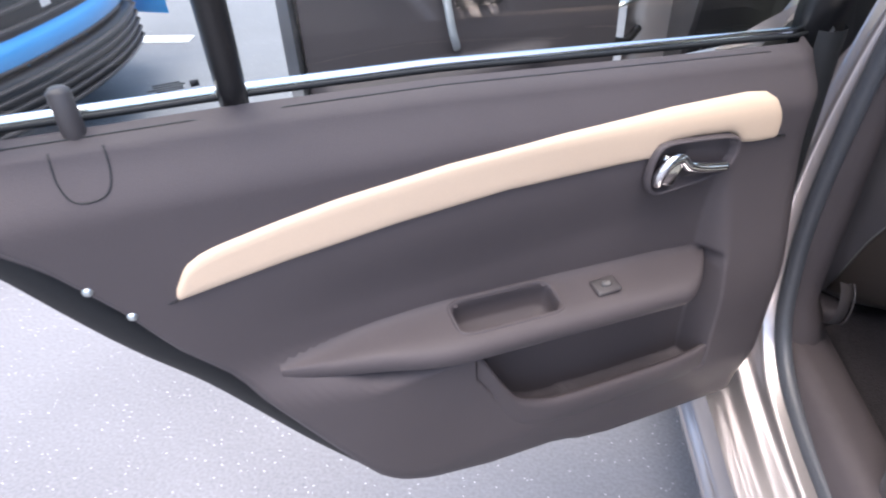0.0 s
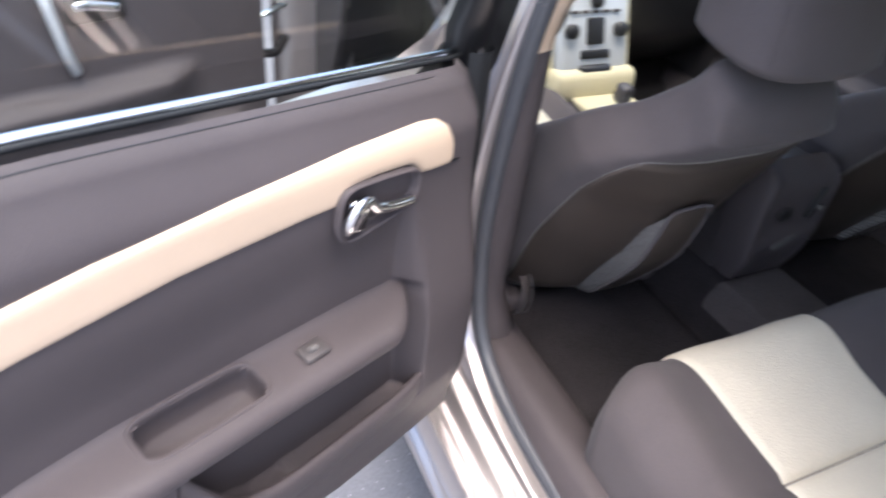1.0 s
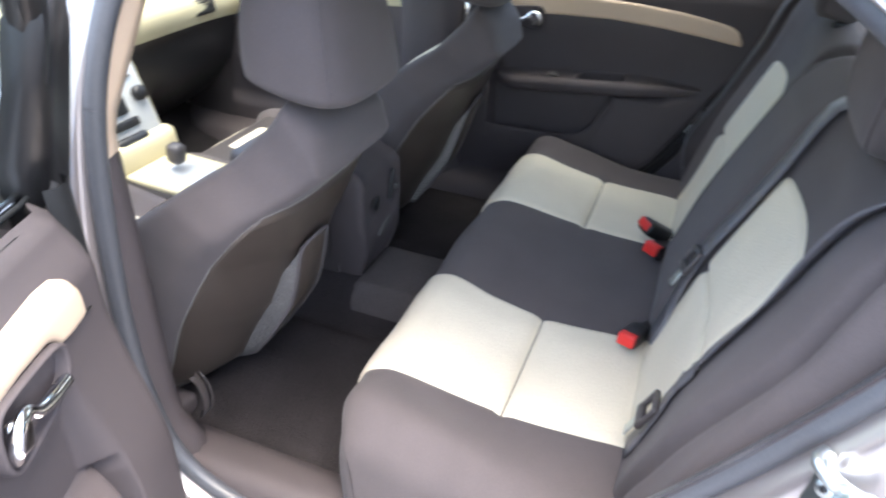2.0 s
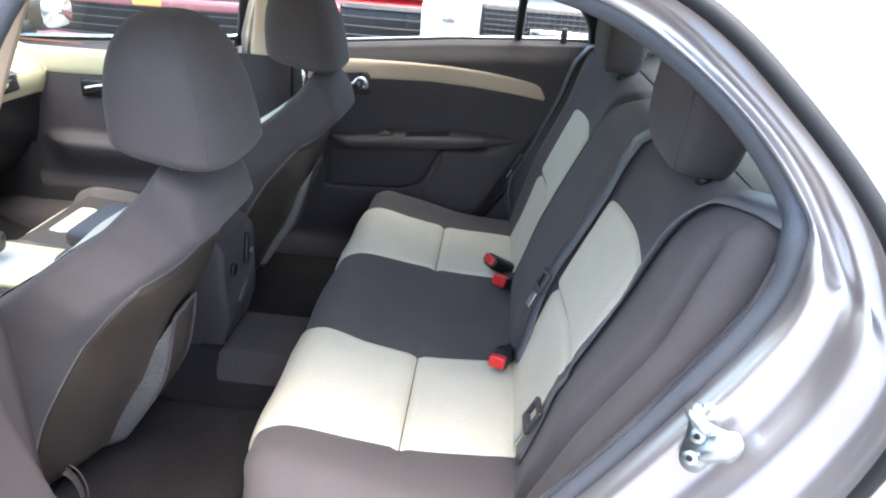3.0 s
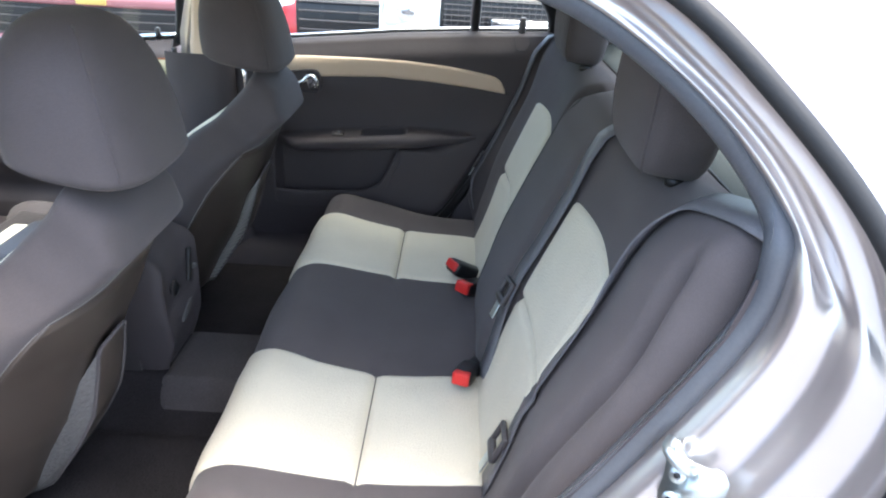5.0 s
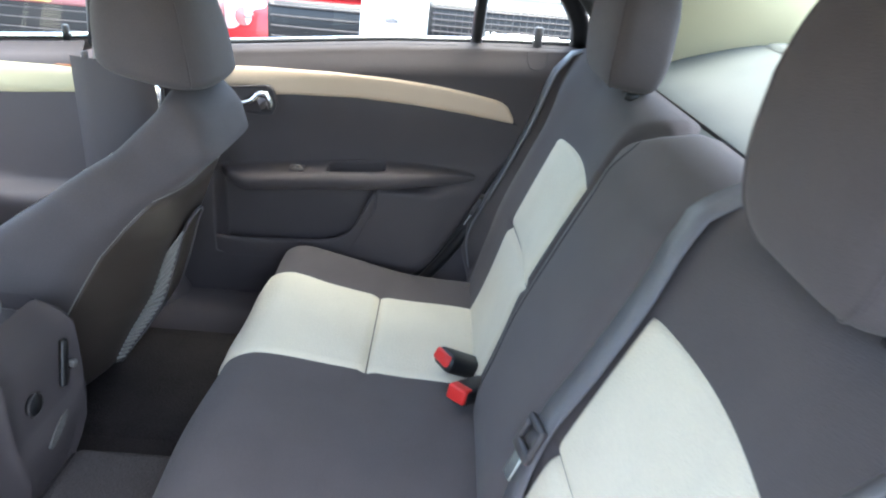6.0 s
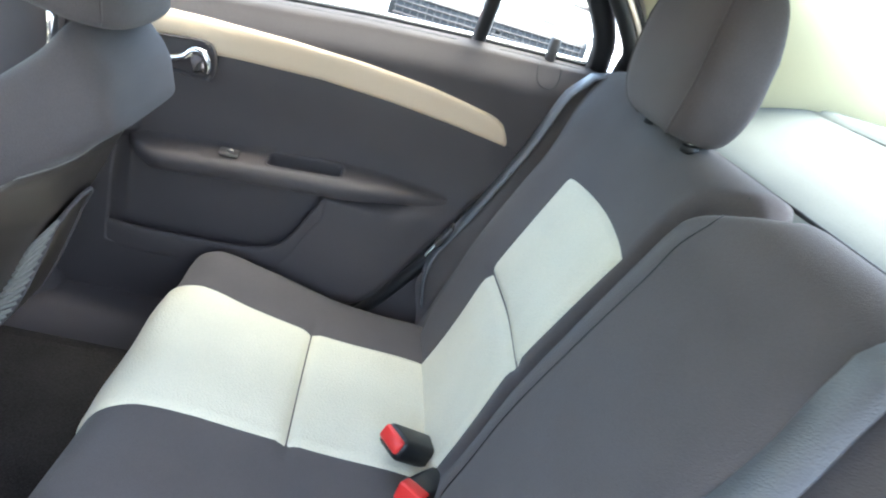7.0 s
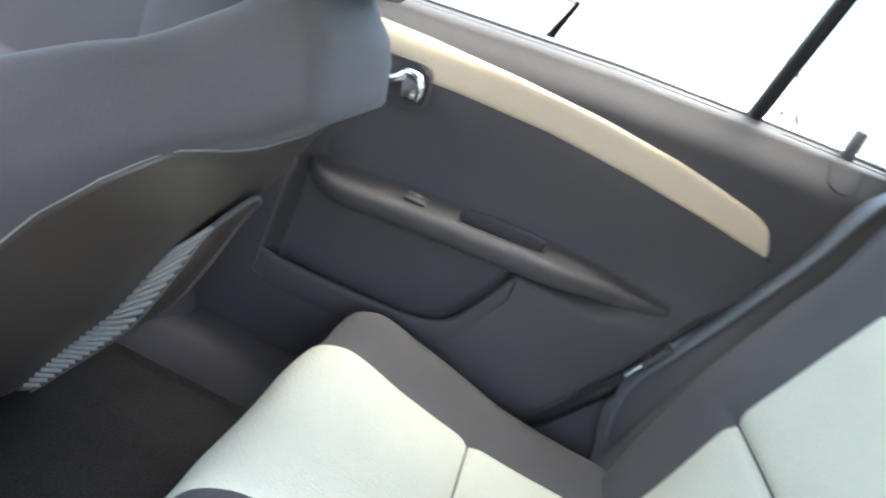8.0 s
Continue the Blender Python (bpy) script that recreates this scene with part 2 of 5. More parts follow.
# rear door opening, right side: inner seal line and outer shut line, going down the middle pillar and round
SEAL_LINE = [(.715, .700, 1.08), (.735, .725, .77), (.735, .712, .55), (.735, .650, .43), (.735, .5, .376), (.73, .25, .365), (.73, .11, .45),
             (.73, -.037, .654), (.73, -.156, .837), (.73, -.256, 1.022), (.73, -.27, 1.114), (.70, -.262, 1.16), (.675, -.195, 1.236),
             (.64, -.11, 1.298), (.62, -.026, 1.335), (.61, .12, 1.365), (.605, .34, 1.378), (.615, .54, 1.358), (.66, .64, 1.275)]
SHUT_LINE = [(.785, .79, 1.05), (.87, .80, .77), (.87, .795, .5), (.87, .76, .39), (.87, .5, .345), (.87, .2, .345), (.87, .03, .42),
             (.875, -.15, .56), (.87, -.29, .73), (.865, -.35, .85), (.86, -.383, .974), (.845, -.372, 1.047), (.803, -.330, 1.153),
             (.756, -.232, 1.263), (.708, -.122, 1.350), (.683, .03, 1.398), (.665, .30, 1.41), (.67, .56, 1.395), (.69, .72, 1.25)]


def ring(pts, n=120):
    """A closed smooth line."""
    p = list(pts)
    q = spline([p[-2], p[-1], *p, p[0], p[1]], 900)
    a = int(np.argmin(np.linalg.norm(q[:300] - np.array(p[0]), axis=1)))
    b = 600 + int(np.argmin(np.linalg.norm(q[600:] - np.array(p[0]), axis=1)))
    q = q[a:b]
    s = np.r_[0, np.cumsum(np.linalg.norm(np.diff(q, axis=0), axis=1))]
    w = np.linspace(0, s[-1], n, endpoint=False)
    return np.stack([np.interp(w, s, q[:, k]) for k in range(3)], 1)


def matched(a, b, n_each=7):
    """Two closed lines with the same number of points, piece by piece."""
    out = []
    for p in (a, b):
        m = len(p)
        q = np.array(p, float)
        r = []
        for i in range(m):
            p0, p1, p2, p3 = q[i - 1], q[i], q[(i + 1) % m], q[(i + 2) % m]
            for k in np.linspace(0, 1, n_each, endpoint=False):
                r.append(0.5 * (2 * p1 + (p2 - p0) * k + (2 * p0 - 5 * p1 + 4 * p2 - p3) * k * k + (3 * p1 - p0 - 3 * p2 + p3) * k ** 3))
        out.append(np.array(r))
    return out


SEAL_RING, SHUT_RING = matched(SEAL_LINE, SHUT_LINE)
NR = len(SEAL_RING)


def jamb():
    """The stepped painted frame between the seal and the shut line."""
    steps = [(-.10, .03), (0, 0), (.05, .01), (.075, .10), (.09, .22), (.12, .27), (.17, .29), (.25, .30), (.33, .315), (.40, .335), (.45, .37), (.49, .44), (.53, .52), (.57, .56), (.63, .585), (.72, .62), (.80, .66), (.85, .69), (.87, .74), (.885, .79), (.91, .82), (.935, .84), (.95, .88), (.96, .96), (1, 1)]

    def at(u, v):
        a, b = SEAL_RING[int(u)], SHUT_RING[int(u)]
        k, kx = steps[int(v)]
        return (a[0] + (b[0] - a[0]) * kx, a[1] + (b[1] - a[1]) * k, a[2] + (b[2] - a[2]) * k)

    return grid(at, range(NR), range(len(steps)), wrap=True)


def skin_rear():
    """Rear quarter and rear pillar, from the shut line back to the tail and the rear glass."""
    rows = [i for i in range(NR) if 6 * 7 <= i <= 15 * 7]

    def at(u, v):
        p = SHUT_RING[rows[int(u)]]
        low = 1 - smooth(1.0, 1.12, p[2])
        q_low = np.array((.80, -1.75, min(p[2] + .02, 1.04)))
        k = min(max((p[2] - 1.06) / .34, 0), 1)
        q_top = np.array((.66 - .10 * k, -.98 + .62 * k, 1.115 + .30 * k))
        q = q_low * low + q_top * (1 - low)
        w = v
        r = p + (q - p) * w
        r[0] += 0.045 * math.sin(math.pi * w) * low + (0.012 * smooth(0, .1, w) if low > .5 else 0.012 * smooth(0, .1, w))
        return tuple(r)

    return grid(at, range(len(rows)), [0, .01, .03, .08, .15, .25, .4, .55, .7, .85, 1])


def skin_sill():
    """The painted sill below the doors."""
    prof = [(.868, .345), (.870, .33), (.870, .285), (.878, .276), (.891, .268), (.895, .258), (.890, .24), (.88, .20), (.85, .165), (.78, .16)]
    return grid(lambda u, v: (prof[int(u)][0], v, prof[int(u)][1]), range(len(prof)), [-0.05, .2, .5, .8, 1.1, 1.5, 1.9])


def pillar_mid():
    """Middle pillar between the doors."""
    sec = [(.73, .805), (.76, .803), (.83, .803), (.862, .808), (.868, .835), (.862, .865), (.83, .87), (.76, .87), (.735, .88), (.72, .88), (.71, .84), (.715, .81)]

    def at(u, v):
        x, y = sec[int(u)]
        lean = max(v - 1.05, 0)
        x -= .085 * smooth(.90, 1.05, v) * max(x - .74, 0) / .12
        return (x - 0.40 * lean - 0.12 * max(v - 1.05, 0) * (x - .7) * 4, y - .28 * lean - .05 * smooth(.95, 1.4, v), v)

    return grid(at, range(len(sec)), [.26, .4, .6, .8, .95, 1.05, 1.15, 1.25, 1.34, 1.40], wrap=True)


def roof():
    def at(u, v):
        edge = 1 - abs(u) ** 3
        hw = .665 - .03 * smooth(.5, 1.2, v) - .04 * smooth(-.1, -.5, v)
        z = 1.41 + .045 * edge - .05 * smooth(.6, 1.25, v) ** 2 - .06 * smooth(-.05, -.5, v) ** 2
        return (u * hw, v, z)

    top = grid(at, np.linspace(-1, 1, 21), np.linspace(-.42, 1.15, 22))
    return top


def lining():
    def at(u, v):
        edge = 1 - abs(u) ** 4
        z = 1.352 + .03 * edge - .05 * smooth(.6, 1.2, v) ** 2 - .06 * smooth(-.05, -.5, v) ** 2
        return (u * .62, v, z)

    v, f = grid(at, np.linspace(-1, 1, 21), np.linspace(-.42, 1.12, 22))
    return v, [tuple(reversed(g)) for g in f]


def windscreen(y0, z0, w0, y1, z1, w1, bow):
    return grid(lambda u, v: (u * (w0 + (w1 - w0) * v), y0 + (y1 - y0) * v + bow * (1 - u * u), z0 + (z1 - z0) * v + .03 * math.sin(v * math.pi)),
                np.linspace(-1, 1, 15), np.linspace(0, 1, 8))


def hood():
    def at(u, v):
        w = .80 - .05 * v - .06 * v ** 3
        return (u * w, 1.95 + 1.05 * v - .12 * v ** 3 * u * u, 1.0 - .17 * v ** 1.6 - .05 * u * u)

    return grid(at, np.linspace(-1, 1, 17), np.linspace(0, 1, 12))


def boot_lid():
    def at(u, v):
        return (u * (.66 + .12 * smooth(0, .4, v)), -.96 - .79 * v, 1.15 + .005 * (1 - u * u) - .09 * v - .03 * u * u)

    v, f = grid(at, np.linspace(-1, 1, 13), np.linspace(0, 1, 8))
    return v, [tuple(reversed(g)) for g in f]


def end_face(y, zt, zb, out, hw):
    def at(u, v):
        return (u * hw, y + out * (1 - u ** 4) * (.5 + .5 * math.sin(math.pi * v)), zt + (zb - zt) * v)

    return grid(at, np.linspace(-1, 1, 17), np.linspace(0, 1, 10))


def fender():
    def at(u, v):
        z = .22 + (.95 - .22) * v
        return (.875 - .05 * smooth(.7, 1, v) - .09 * smooth(.5, 1, u) ** 2, 1.80 + 1.15 * u, z - .12 * u * smooth(.6, 1, v))

    return grid(at, np.linspace(0, 1, 12), np.linspace(0, 1, 10))


for side, tag in ((MIRROR, "left"), (PLAIN, "right")):
    part("door_frame", jamb(), M_PAINT, car, "painted door frame with stepped shut faces", move=side)
    # Right seal is coloured black for the shade in the closed door's gap.
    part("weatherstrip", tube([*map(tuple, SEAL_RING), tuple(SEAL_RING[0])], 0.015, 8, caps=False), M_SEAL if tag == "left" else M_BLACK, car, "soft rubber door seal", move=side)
    gap = [tuple(SHUT_RING[i] * .96 + SEAL_RING[i] * .04) for i in range(5 * 7, 18 * 7)]
    part("frame_seal", tube(gap, [.004, .004, .005, .008, .0105, .0105, .0105, .0105, .0105, .0105], 8), M_RUBBER, car, "black rubber strip along the shut line", move=side)
    part("quarter_panel", skin_rear(), M_PAINT, car, move=side)
    part("sill", skin_sill(), M_PAINT, car, move=side)
    part("pillar", pillar_mid(), M_PAINT, car, move=side)
    part("fender", fender(), M_PAINT, car, move=side)
part("roof", roof(), M_PAINT, car)
part("headliner", lining(), M_HEAD, car, "cream cloth headliner")
part("windscreen", windscreen(1.93, 1.0, .70, 1.10, 1.385, .58, .12), M_GLASS, car, "clear glass")
part("rear_window", windscreen(-.97, 1.155, .64, -.42, 1.365, .55, -.06), M_GLASS, car, "clear glass")
part("bonnet", hood(), M_PAINT, car)
part("boot_lid", boot_lid(), M_PAINT, car)
part("front_bumper", end_face(2.98, .83, .2, .12, .78), M_PAINT, car)
part("rear_bumper", end_face(-1.75, 1.05, .25, -.08, .80), M_PAINT, car)


# wheels of our car and of the others
def wheel(at, r=0.32, w=0.21, parent=None, s=1):
    x, y, z = at
    prof = [(r - .10, -w / 2), (r - .02, -w / 2), (r, -w / 2 + .03), (r, w / 2 - .03), (r - .02, w / 2), (r - .10, w / 2)]
    v, f = grid(lambda u, k: (x + prof[int(k)][1], y + prof[int(k)][0] * math.cos(u), z + prof[int(k)][0] * math.sin(u)),
                [2 * math.pi * i / 36 for i in range(36)], range(6), wrap=True)
    tyre = part("tyre", (v, f), M_RUBBER, parent)
    hub = disc((x - s * .02, y, z), (s, 0, 0), r - .10, .09, 30, .015)
    part("rim", hub, M_SILVER, parent)
    return tyre


for wx, s in ((-.77, -1), (.77, 1)):
    for wy in (2.24, -.64):
        wheel((wx, wy, .32), parent=car, s=s)


# ---- cabin floor, shelf and inner side trim ----
def floor_z(u, v):
    hump = (1 - smooth(.085, .16, abs(u + .04))) * .100
    z = .345 + hump - .02 * math.exp(-((u + .4) ** 2 + (v - .62) ** 2) / .01)
    z += .05 * smooth(.46, .40, v) - hump * smooth(.48, .40, v) * .6
    return z + .13 * smooth(1.6, 2.0, v)


def floor_pan():
    us = sorted({*np.linspace(-.70, .70, 61), -.21, -.11, -.10, .09, .19})
    return grid(lambda u, v: (u, v, floor_z(u, v)), us, np.linspace(.30, 2.0, 50))


cabin = empty("cabin_floor", (0, .8, .34), "dark brown carpeted car floor with a centre tunnel", "floor", kind="structure")
part("carpet", floor_pan(), M_CARPET, cabin)
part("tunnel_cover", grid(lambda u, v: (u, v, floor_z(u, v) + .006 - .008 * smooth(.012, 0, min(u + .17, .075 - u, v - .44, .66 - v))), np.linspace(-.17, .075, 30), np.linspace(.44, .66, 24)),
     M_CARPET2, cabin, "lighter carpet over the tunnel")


def mat_pad(x0, x1, y0, y1, z):
    def at(u, v):
        e = min(u - x0, x1 - u, v - y0, y1 - v)
        return (u, v, z + .012 * smooth(-.001, .012, e) + .002 * noise.noise(Vector((u * 30, v * 30, 0))))

    return grid(at, np.linspace(x0, x1, 26), np.linspace(y0, y1, 20))


for x0, x1 in ((-.58, -.20), (.20, .58)):
    tagged(new("floor_mat", mesh("floor_mat", *mat_pad(x0, x1, .50, .86, .345), M_CARPET)), "dark brown carpet mat on the car floor", "floor mat", "rear floor mats")


def sill_trim():
    prof = [(.735, .375), (.722, .412), (.705, .425), (.68, .422), (.64, .405), (.615, .395), (.60, .33)]
    return grid(lambda u, v: (prof[int(u)][0], v, prof[int(u)][1] + .06 * smooth(.22, .06, v)), range(len(prof)), np.linspace(.06, 1.9, 40))


def pillar_trim(z0, z1, w):
    """Inner plastic cover of the middle pillar."""
    sec = [(.728, .724), (.70, .712), (.672, .722), (.655, .77), (.655, .86), (.672, .905), (.70, .92)]

    def at(u, v):
        x, y = sec[int(u)]
        y = min(y, .79 + .35 * (y - .79)) if z0 > .9 else y
        flare = smooth(.52, .38, v)
        return (x - .38 * max(v - 1.05, 0) - .035 * flare * (1 if y > .76 else .3), y + (y - .83) * (w - 1) - .26 * max(v - 1.02, 0) - .045 * flare * (1 if y < .81 else .4), v)

    return grid(at, range(len(sec)), np.linspace(z0, z1, 14))


def pillar_rear_trim():
    """Cream cover of the rear pillar between door window and rear glass."""
    def at(u, v):
        a = np.array((.70, -.28, 1.09)) * (1 - v) + np.array((.59, -.10, 1.345)) * v
        b = np.array((.60, -.98, 1.13)) * (1 - v) + np.array((.53, -.42, 1.352)) * v
        p = a * (1 - u) + b * u
        p[0] -= .03 * math.sin(math.pi * u)
        p[1] += -.06 * math.sin(math.pi * v) * (1 - u)
        return tuple(p)

    return grid(at, np.linspace(0, 1, 10), np.linspace(0, 1, 10))


def front_sill():
    """Dark tread cover below the front door."""
    prof = [(.62, .39), (.70, .40), (.74, .392), (.80, .385), (.85, .378), (.866, .365), (.870, .345)]
    return grid(lambda u, v: (prof[int(u)][0], v, prof[int(u)][1]), range(7), np.linspace(.80, 1.90, 12))


def side_trim():
    """Dark cover between the rear seat and the door opening, below and behind the seal."""
    line = [(.13, .41), (.10, .44), (-.037, .66), (-.156, .843), (-.25, 1.02), (-.265, 1.09)]

    def at(u, k):
        y, z = np.interp(u, range(6), [p[0] for p in line]), np.interp(u, range(6), [p[1] for p in line])
        return (.738 - .018 * smooth(0, .25, k), y - .22 * k + .012, z - .03 * k * (1 if z > .5 else 0))

    return grid(at, np.linspace(0, 5, 26), [0, .08, .16, .3, .6, 1])


for side in (MIRROR, PLAIN):
    part("seat_side_cover", side_trim(), M_PANEL, cabin, "dark side cover beside the seat", move=side)
    part("sill_trim", front_sill(), M_PANEL, cabin, "dark plastic sill cover", move=side)
    part("sill_trim", sill_trim(), M_PANEL, cabin, "dark plastic sill cover", move=side)
    part("pillar_cover", pillar_trim(.34, 1.00, 1.0), M_PANEL, cabin, "dark plastic pillar cover", move=side)
    part("pillar_cover", pillar_trim(1.00, 1.37, 1.0), M_BEIGE, cabin, "beige plastic pillar cover", move=side)
    part("pillar_cover", pillar_rear_trim(), M_CREAM, cabin, "cream plastic rear pillar cover", move=side)

anchor = spline([(.560, .705), (.545, .690), (.510, .682), (.475, .690), (.455, .712)], 16)
part("belt_anchor_cover", grid(lambda u, k: (-.655 + .035 * k, anchor[int(u)][1] + .02 * k * k, anchor[int(u)][0] - .02 * k), range(16), np.linspace(0, 1, 6)), M_PANEL2, cabin, "dark belt anchor cover at the pillar foot")
part("anchor_rim", tube([(-.622, q[1] + .010, q[0] - .014) for q in anchor], .0016, 6), M_PANEL2, cabin, "pale rim of the belt anchor cover")

shelf_z = lambda y: 1.076 + .085 * smooth(-.30, -.62, y)
shelf_gap = lambda x: (x, -.330 + .012 * abs(x), 1.077)
shelf = empty("parcel_shelf", (0, -.6, 1.08), "pale grey felt parcel shelf behind the rear seat", "parcel shelf")
part("board", grid(lambda u, v: (u * (.66 - .05 * v), -.285 - .68 * v - .03 * (1 - u * u) * v, shelf_z(-.285 - .68 * v) - .02 * smooth(.06, 0, v)), np.linspace(-1, 1, 15), np.linspace(0, 1, 20)), M_SHELF, shelf)
# Black strip drawn in as the shade of the gap behind the backrest.
part("gap_shade", tube([shelf_gap(x) for x in np.linspace(-.64, .64, 24)], (.003, .005), 8), M_BLACK, shelf, "black strip drawn for the shaded gap behind the seat")
for s in (-1, 1):
    part("speaker_cover", grid(lambda u, v: (s * .46 + .12 * u, -.66 + .085 * v, shelf_z(-.66 + .085 * v) + .008 * smooth(1, .9, max(abs(u), abs(v)))), np.linspace(-1, 1, 24), np.linspace(-1, 1, 24)), M_SHELF, shelf)
tail = empty("boot_wall", (0, -.5, .6), "dark bulkhead behind the rear seat", "bulkhead", kind="structure")
part("panel", rbox((1.34, .02, .72), (0, -.27, .70), (22, 0, 0), .004), M_PANEL2, tail)

# ---- rear bench ----
bench = empty("rear_seat", (0, .2, .35), "two-tone rear bench, dark brown-grey cloth with cream inserts", "car seat")
CUSH = spline([(-.15, .49), (-.10, .528), (-.03, .543), (.04, .545), (.11, .545), (.175, .549), (.28, .566), (.355, .582), (.395, .582), (.430, .562), (.448, .515), (.447, .43), (.43, .34)], 200)
BACK = spline([(-.012, .46), (-.030, .53), (-.047, .585), (-.070, .66), (-.097, .755), (-.138, .86), (-.178, .955), (-.213, 1.035), (-.238, 1.072), (-.270, 1.090), (-.303, 1.087), (-.326, 1.06), (-.315, .90)], 240)


def along(prof, s):
    """Place and outward normal on a side profile, s from 0 to 1."""
    k = min(max(s, 0.0), 1.0) * (len(prof) - 1)
    i = min(int(k), len(prof) - 2)
    p = prof[i] + (prof[i + 1] - prof[i]) * (k - i)
    a, b = max(i - 2, 0), min(i + 3, len(prof) - 1)
    d = prof[b] - prof[a]
    d = d / np.linalg.norm(d)
    return p, np.array((-d[1], d[0]))


def s_at(prof, axis, value, top=None):
    """The first s at which the profile's y (0) or z (1) crosses a value."""
    q = prof[:, axis] - value
    for i in range(len(q) - 1):
        if q[i] * q[i + 1] <= 0:
            return (i + q[i] / (q[i] - q[i + 1] + 1e-12)) / (len(q) - 1)
    return 1.0


def cush_at(x, s, lift=0.0):
    p, n = along(CUSH, s)
    a = abs(x)
    k = min(max((a - .60) / .085, 0), 1)
    sink = .055 * (1 - math.sqrt(max(1 - k * k, 0)))
    puff = .026 * math.exp(-((a - .61) / .06) ** 2) * smooth(.0, .3, p[0]) * smooth(.3, .9, n[1]) + .008 * math.exp(-(x / .12) ** 2) - .006 * math.exp(-((a - .36) / .13) ** 2)
    seam = .007 * math.exp(-((p[0] - .175) / .011) ** 2) * smooth(.15, .21, a) * smooth(.55, .50, a)
    p = p + n * (lift + puff - sink - seam)
    y = p[0] - .04 * smooth(.48, .68, a) * smooth(.3, .5, p[0])
    return (x if x < .6 else .6 + (x - .6) * .55, y, p[1])


def cushion():
    us = np.r_[np.linspace(-.685, -.60, 9), np.linspace(-.58, .58, 60), np.linspace(.60, .685, 9)]
    us = np.r_[-.72, us, .72]

    def at(u, s):
        if abs(u) < .70:
            return cush_at(u, s)
        x, y, z = cush_at(math.copysign(.685, u), s)
        return (x, y * .9 + .02, .33 + .1 * (z - .33))

    return grid(at, us, np.linspace(0, 1, 120))


def patch(at, edge0, edge1, s0, s1, nu=26, nv=34, top=None, thick=.006):
    """A sewn-in panel on a seat surface, its edges tucked in."""
    def pt(u, v):
        s = s0 + (s1 - s0) * v
        x0, x1 = edge0(s), edge1(s)
        x = x0 + (x1 - x0) * u
        if top is not None:
            s = s0 + (top(u) - s0) * v
        e = min(u, 1 - u) * abs(x1 - x0)
        g = min(v, 1 - v) * (s1 - s0) * 1.1
        e = min(e, g)
        return at(x, s, -.0006 + thick * smooth(0, .009, e) + .004 * smooth(.01, .08, e))

    cut = lambda n: np.r_[0, .012, .03, np.linspace(.06, .94, n), .97, .988, 1]
    return grid(pt, cut(nu), cut(nv))


part("cushion", cushion(), M_DARK, bench, "dark brown-grey cloth cushion")
S_SEAM, S_END, S_BACK = s_at(CUSH, 0, .175), .86, s_at(CUSH, 0, -.07)


def cush_in(s):
    y = along(CUSH, s)[0][0]
    return float(np.interp(y, [-.05, .02, .175, .30, .42, .5], [.182, .194, .207, .202, .182, .172]))


def cush_out(s):
    y = along(CUSH, s)[0][0]
    return float(np.interp(y, [-.05, .02, .175, .30, .42, .5], [.482, .490, .500, .506, .518, .524]))


for sg in (-1, 1):
    a, b = (cush_in, cush_out) if sg > 0 else (lambda s: -cush_out(s), lambda s: -cush_in(s))
    part("seat_insert", patch(cush_at, a, b, S_SEAM, S_END), M_LIGHT, bench, "cream woven insert")
    part("seat_insert", patch(cush_at, a, b, S_BACK, S_SEAM, 26, 20), M_LIGHT, bench, "cream woven insert")


def back_at(x, s, lift=0.0):
    p, n = along(BACK, s)
    n = -n
    a = abs(x)
    k = min(max((a - .672) / .028, 0), 1)
    sink = .05 * (1 - math.sqrt(max(1 - k * k, 0)))
    up = smooth(.50, .62, p[1])
    low = 1 - smooth(1.0, 1.07, p[1])
    puff = .012 * math.exp(-((a - .60) / .05) ** 2) * up * low
    puff += .022 * (1 - smooth(.115, .195, abs(x + .012))) * up * low
    puff -= .012 * math.exp(-((a - .36) / .12) ** 2) * up * low
    groove = float(np.interp(p[1], [.6, .9, 1.0, 1.03, 1.05, 1.065, 1.078, 1.088], [.172, .186, .190, .184, .168, .148, .124, .10]))
    cut = .026 * math.exp(-((x - groove) / (.011 + .010 * smooth(1.03, 1.07, p[1]))) ** 2) * smooth(.56, .68, p[1])
    cut += .007 * math.exp(-((p[1] - .755) / .010) ** 2) * smooth(.17, .22, a) * smooth(.54, .49, a)
    wide = .98 + .085 * smooth(.55, .75, p[1])
    x = math.copysign(.52 + (a - .52) * wide, x) if a > .52 else x
    # crease between the seat's bolster and the fixed side pad
    xc = float(np.interp(p[1], [.51, .759, .896, 1.055], [.590, .638, .662, .672]))
    cut += (.016 * math.exp(-((abs(x) - xc) / .009) ** 2) + .006 * smooth(xc - .01, xc + .01, abs(x))) * smooth(1.075, 1.03, p[1])
    if x > 0:
        puff += (.028 + .026 * smooth(.80, .60, p[1])) * smooth(.650, .682, x) * smooth(.50, .60, p[1]) * smooth(1.08, 1.02, p[1])
    p = p + n * (lift + puff - sink - cut)
    lift_out = smooth(.45, .66, a) * smooth(.92, 1.08, p[1])
    return (x, p[0] + .012 * lift_out, p[1] + .030 * lift_out)


def backrest(x0, x1):
    us = np.array(sorted({*np.linspace(x0, x1, 60), *(c for c in np.r_[np.linspace(-.70, -.58, 34), np.linspace(.58, .70, 34)] if x0 < c < x1), *(c for c in np.linspace(.09, .23, 42) if x0 < c < x1)}))
    v, f = grid(back_at, us, np.linspace(0, 1, 130))
    return v, [tuple(reversed(g)) for g in f]


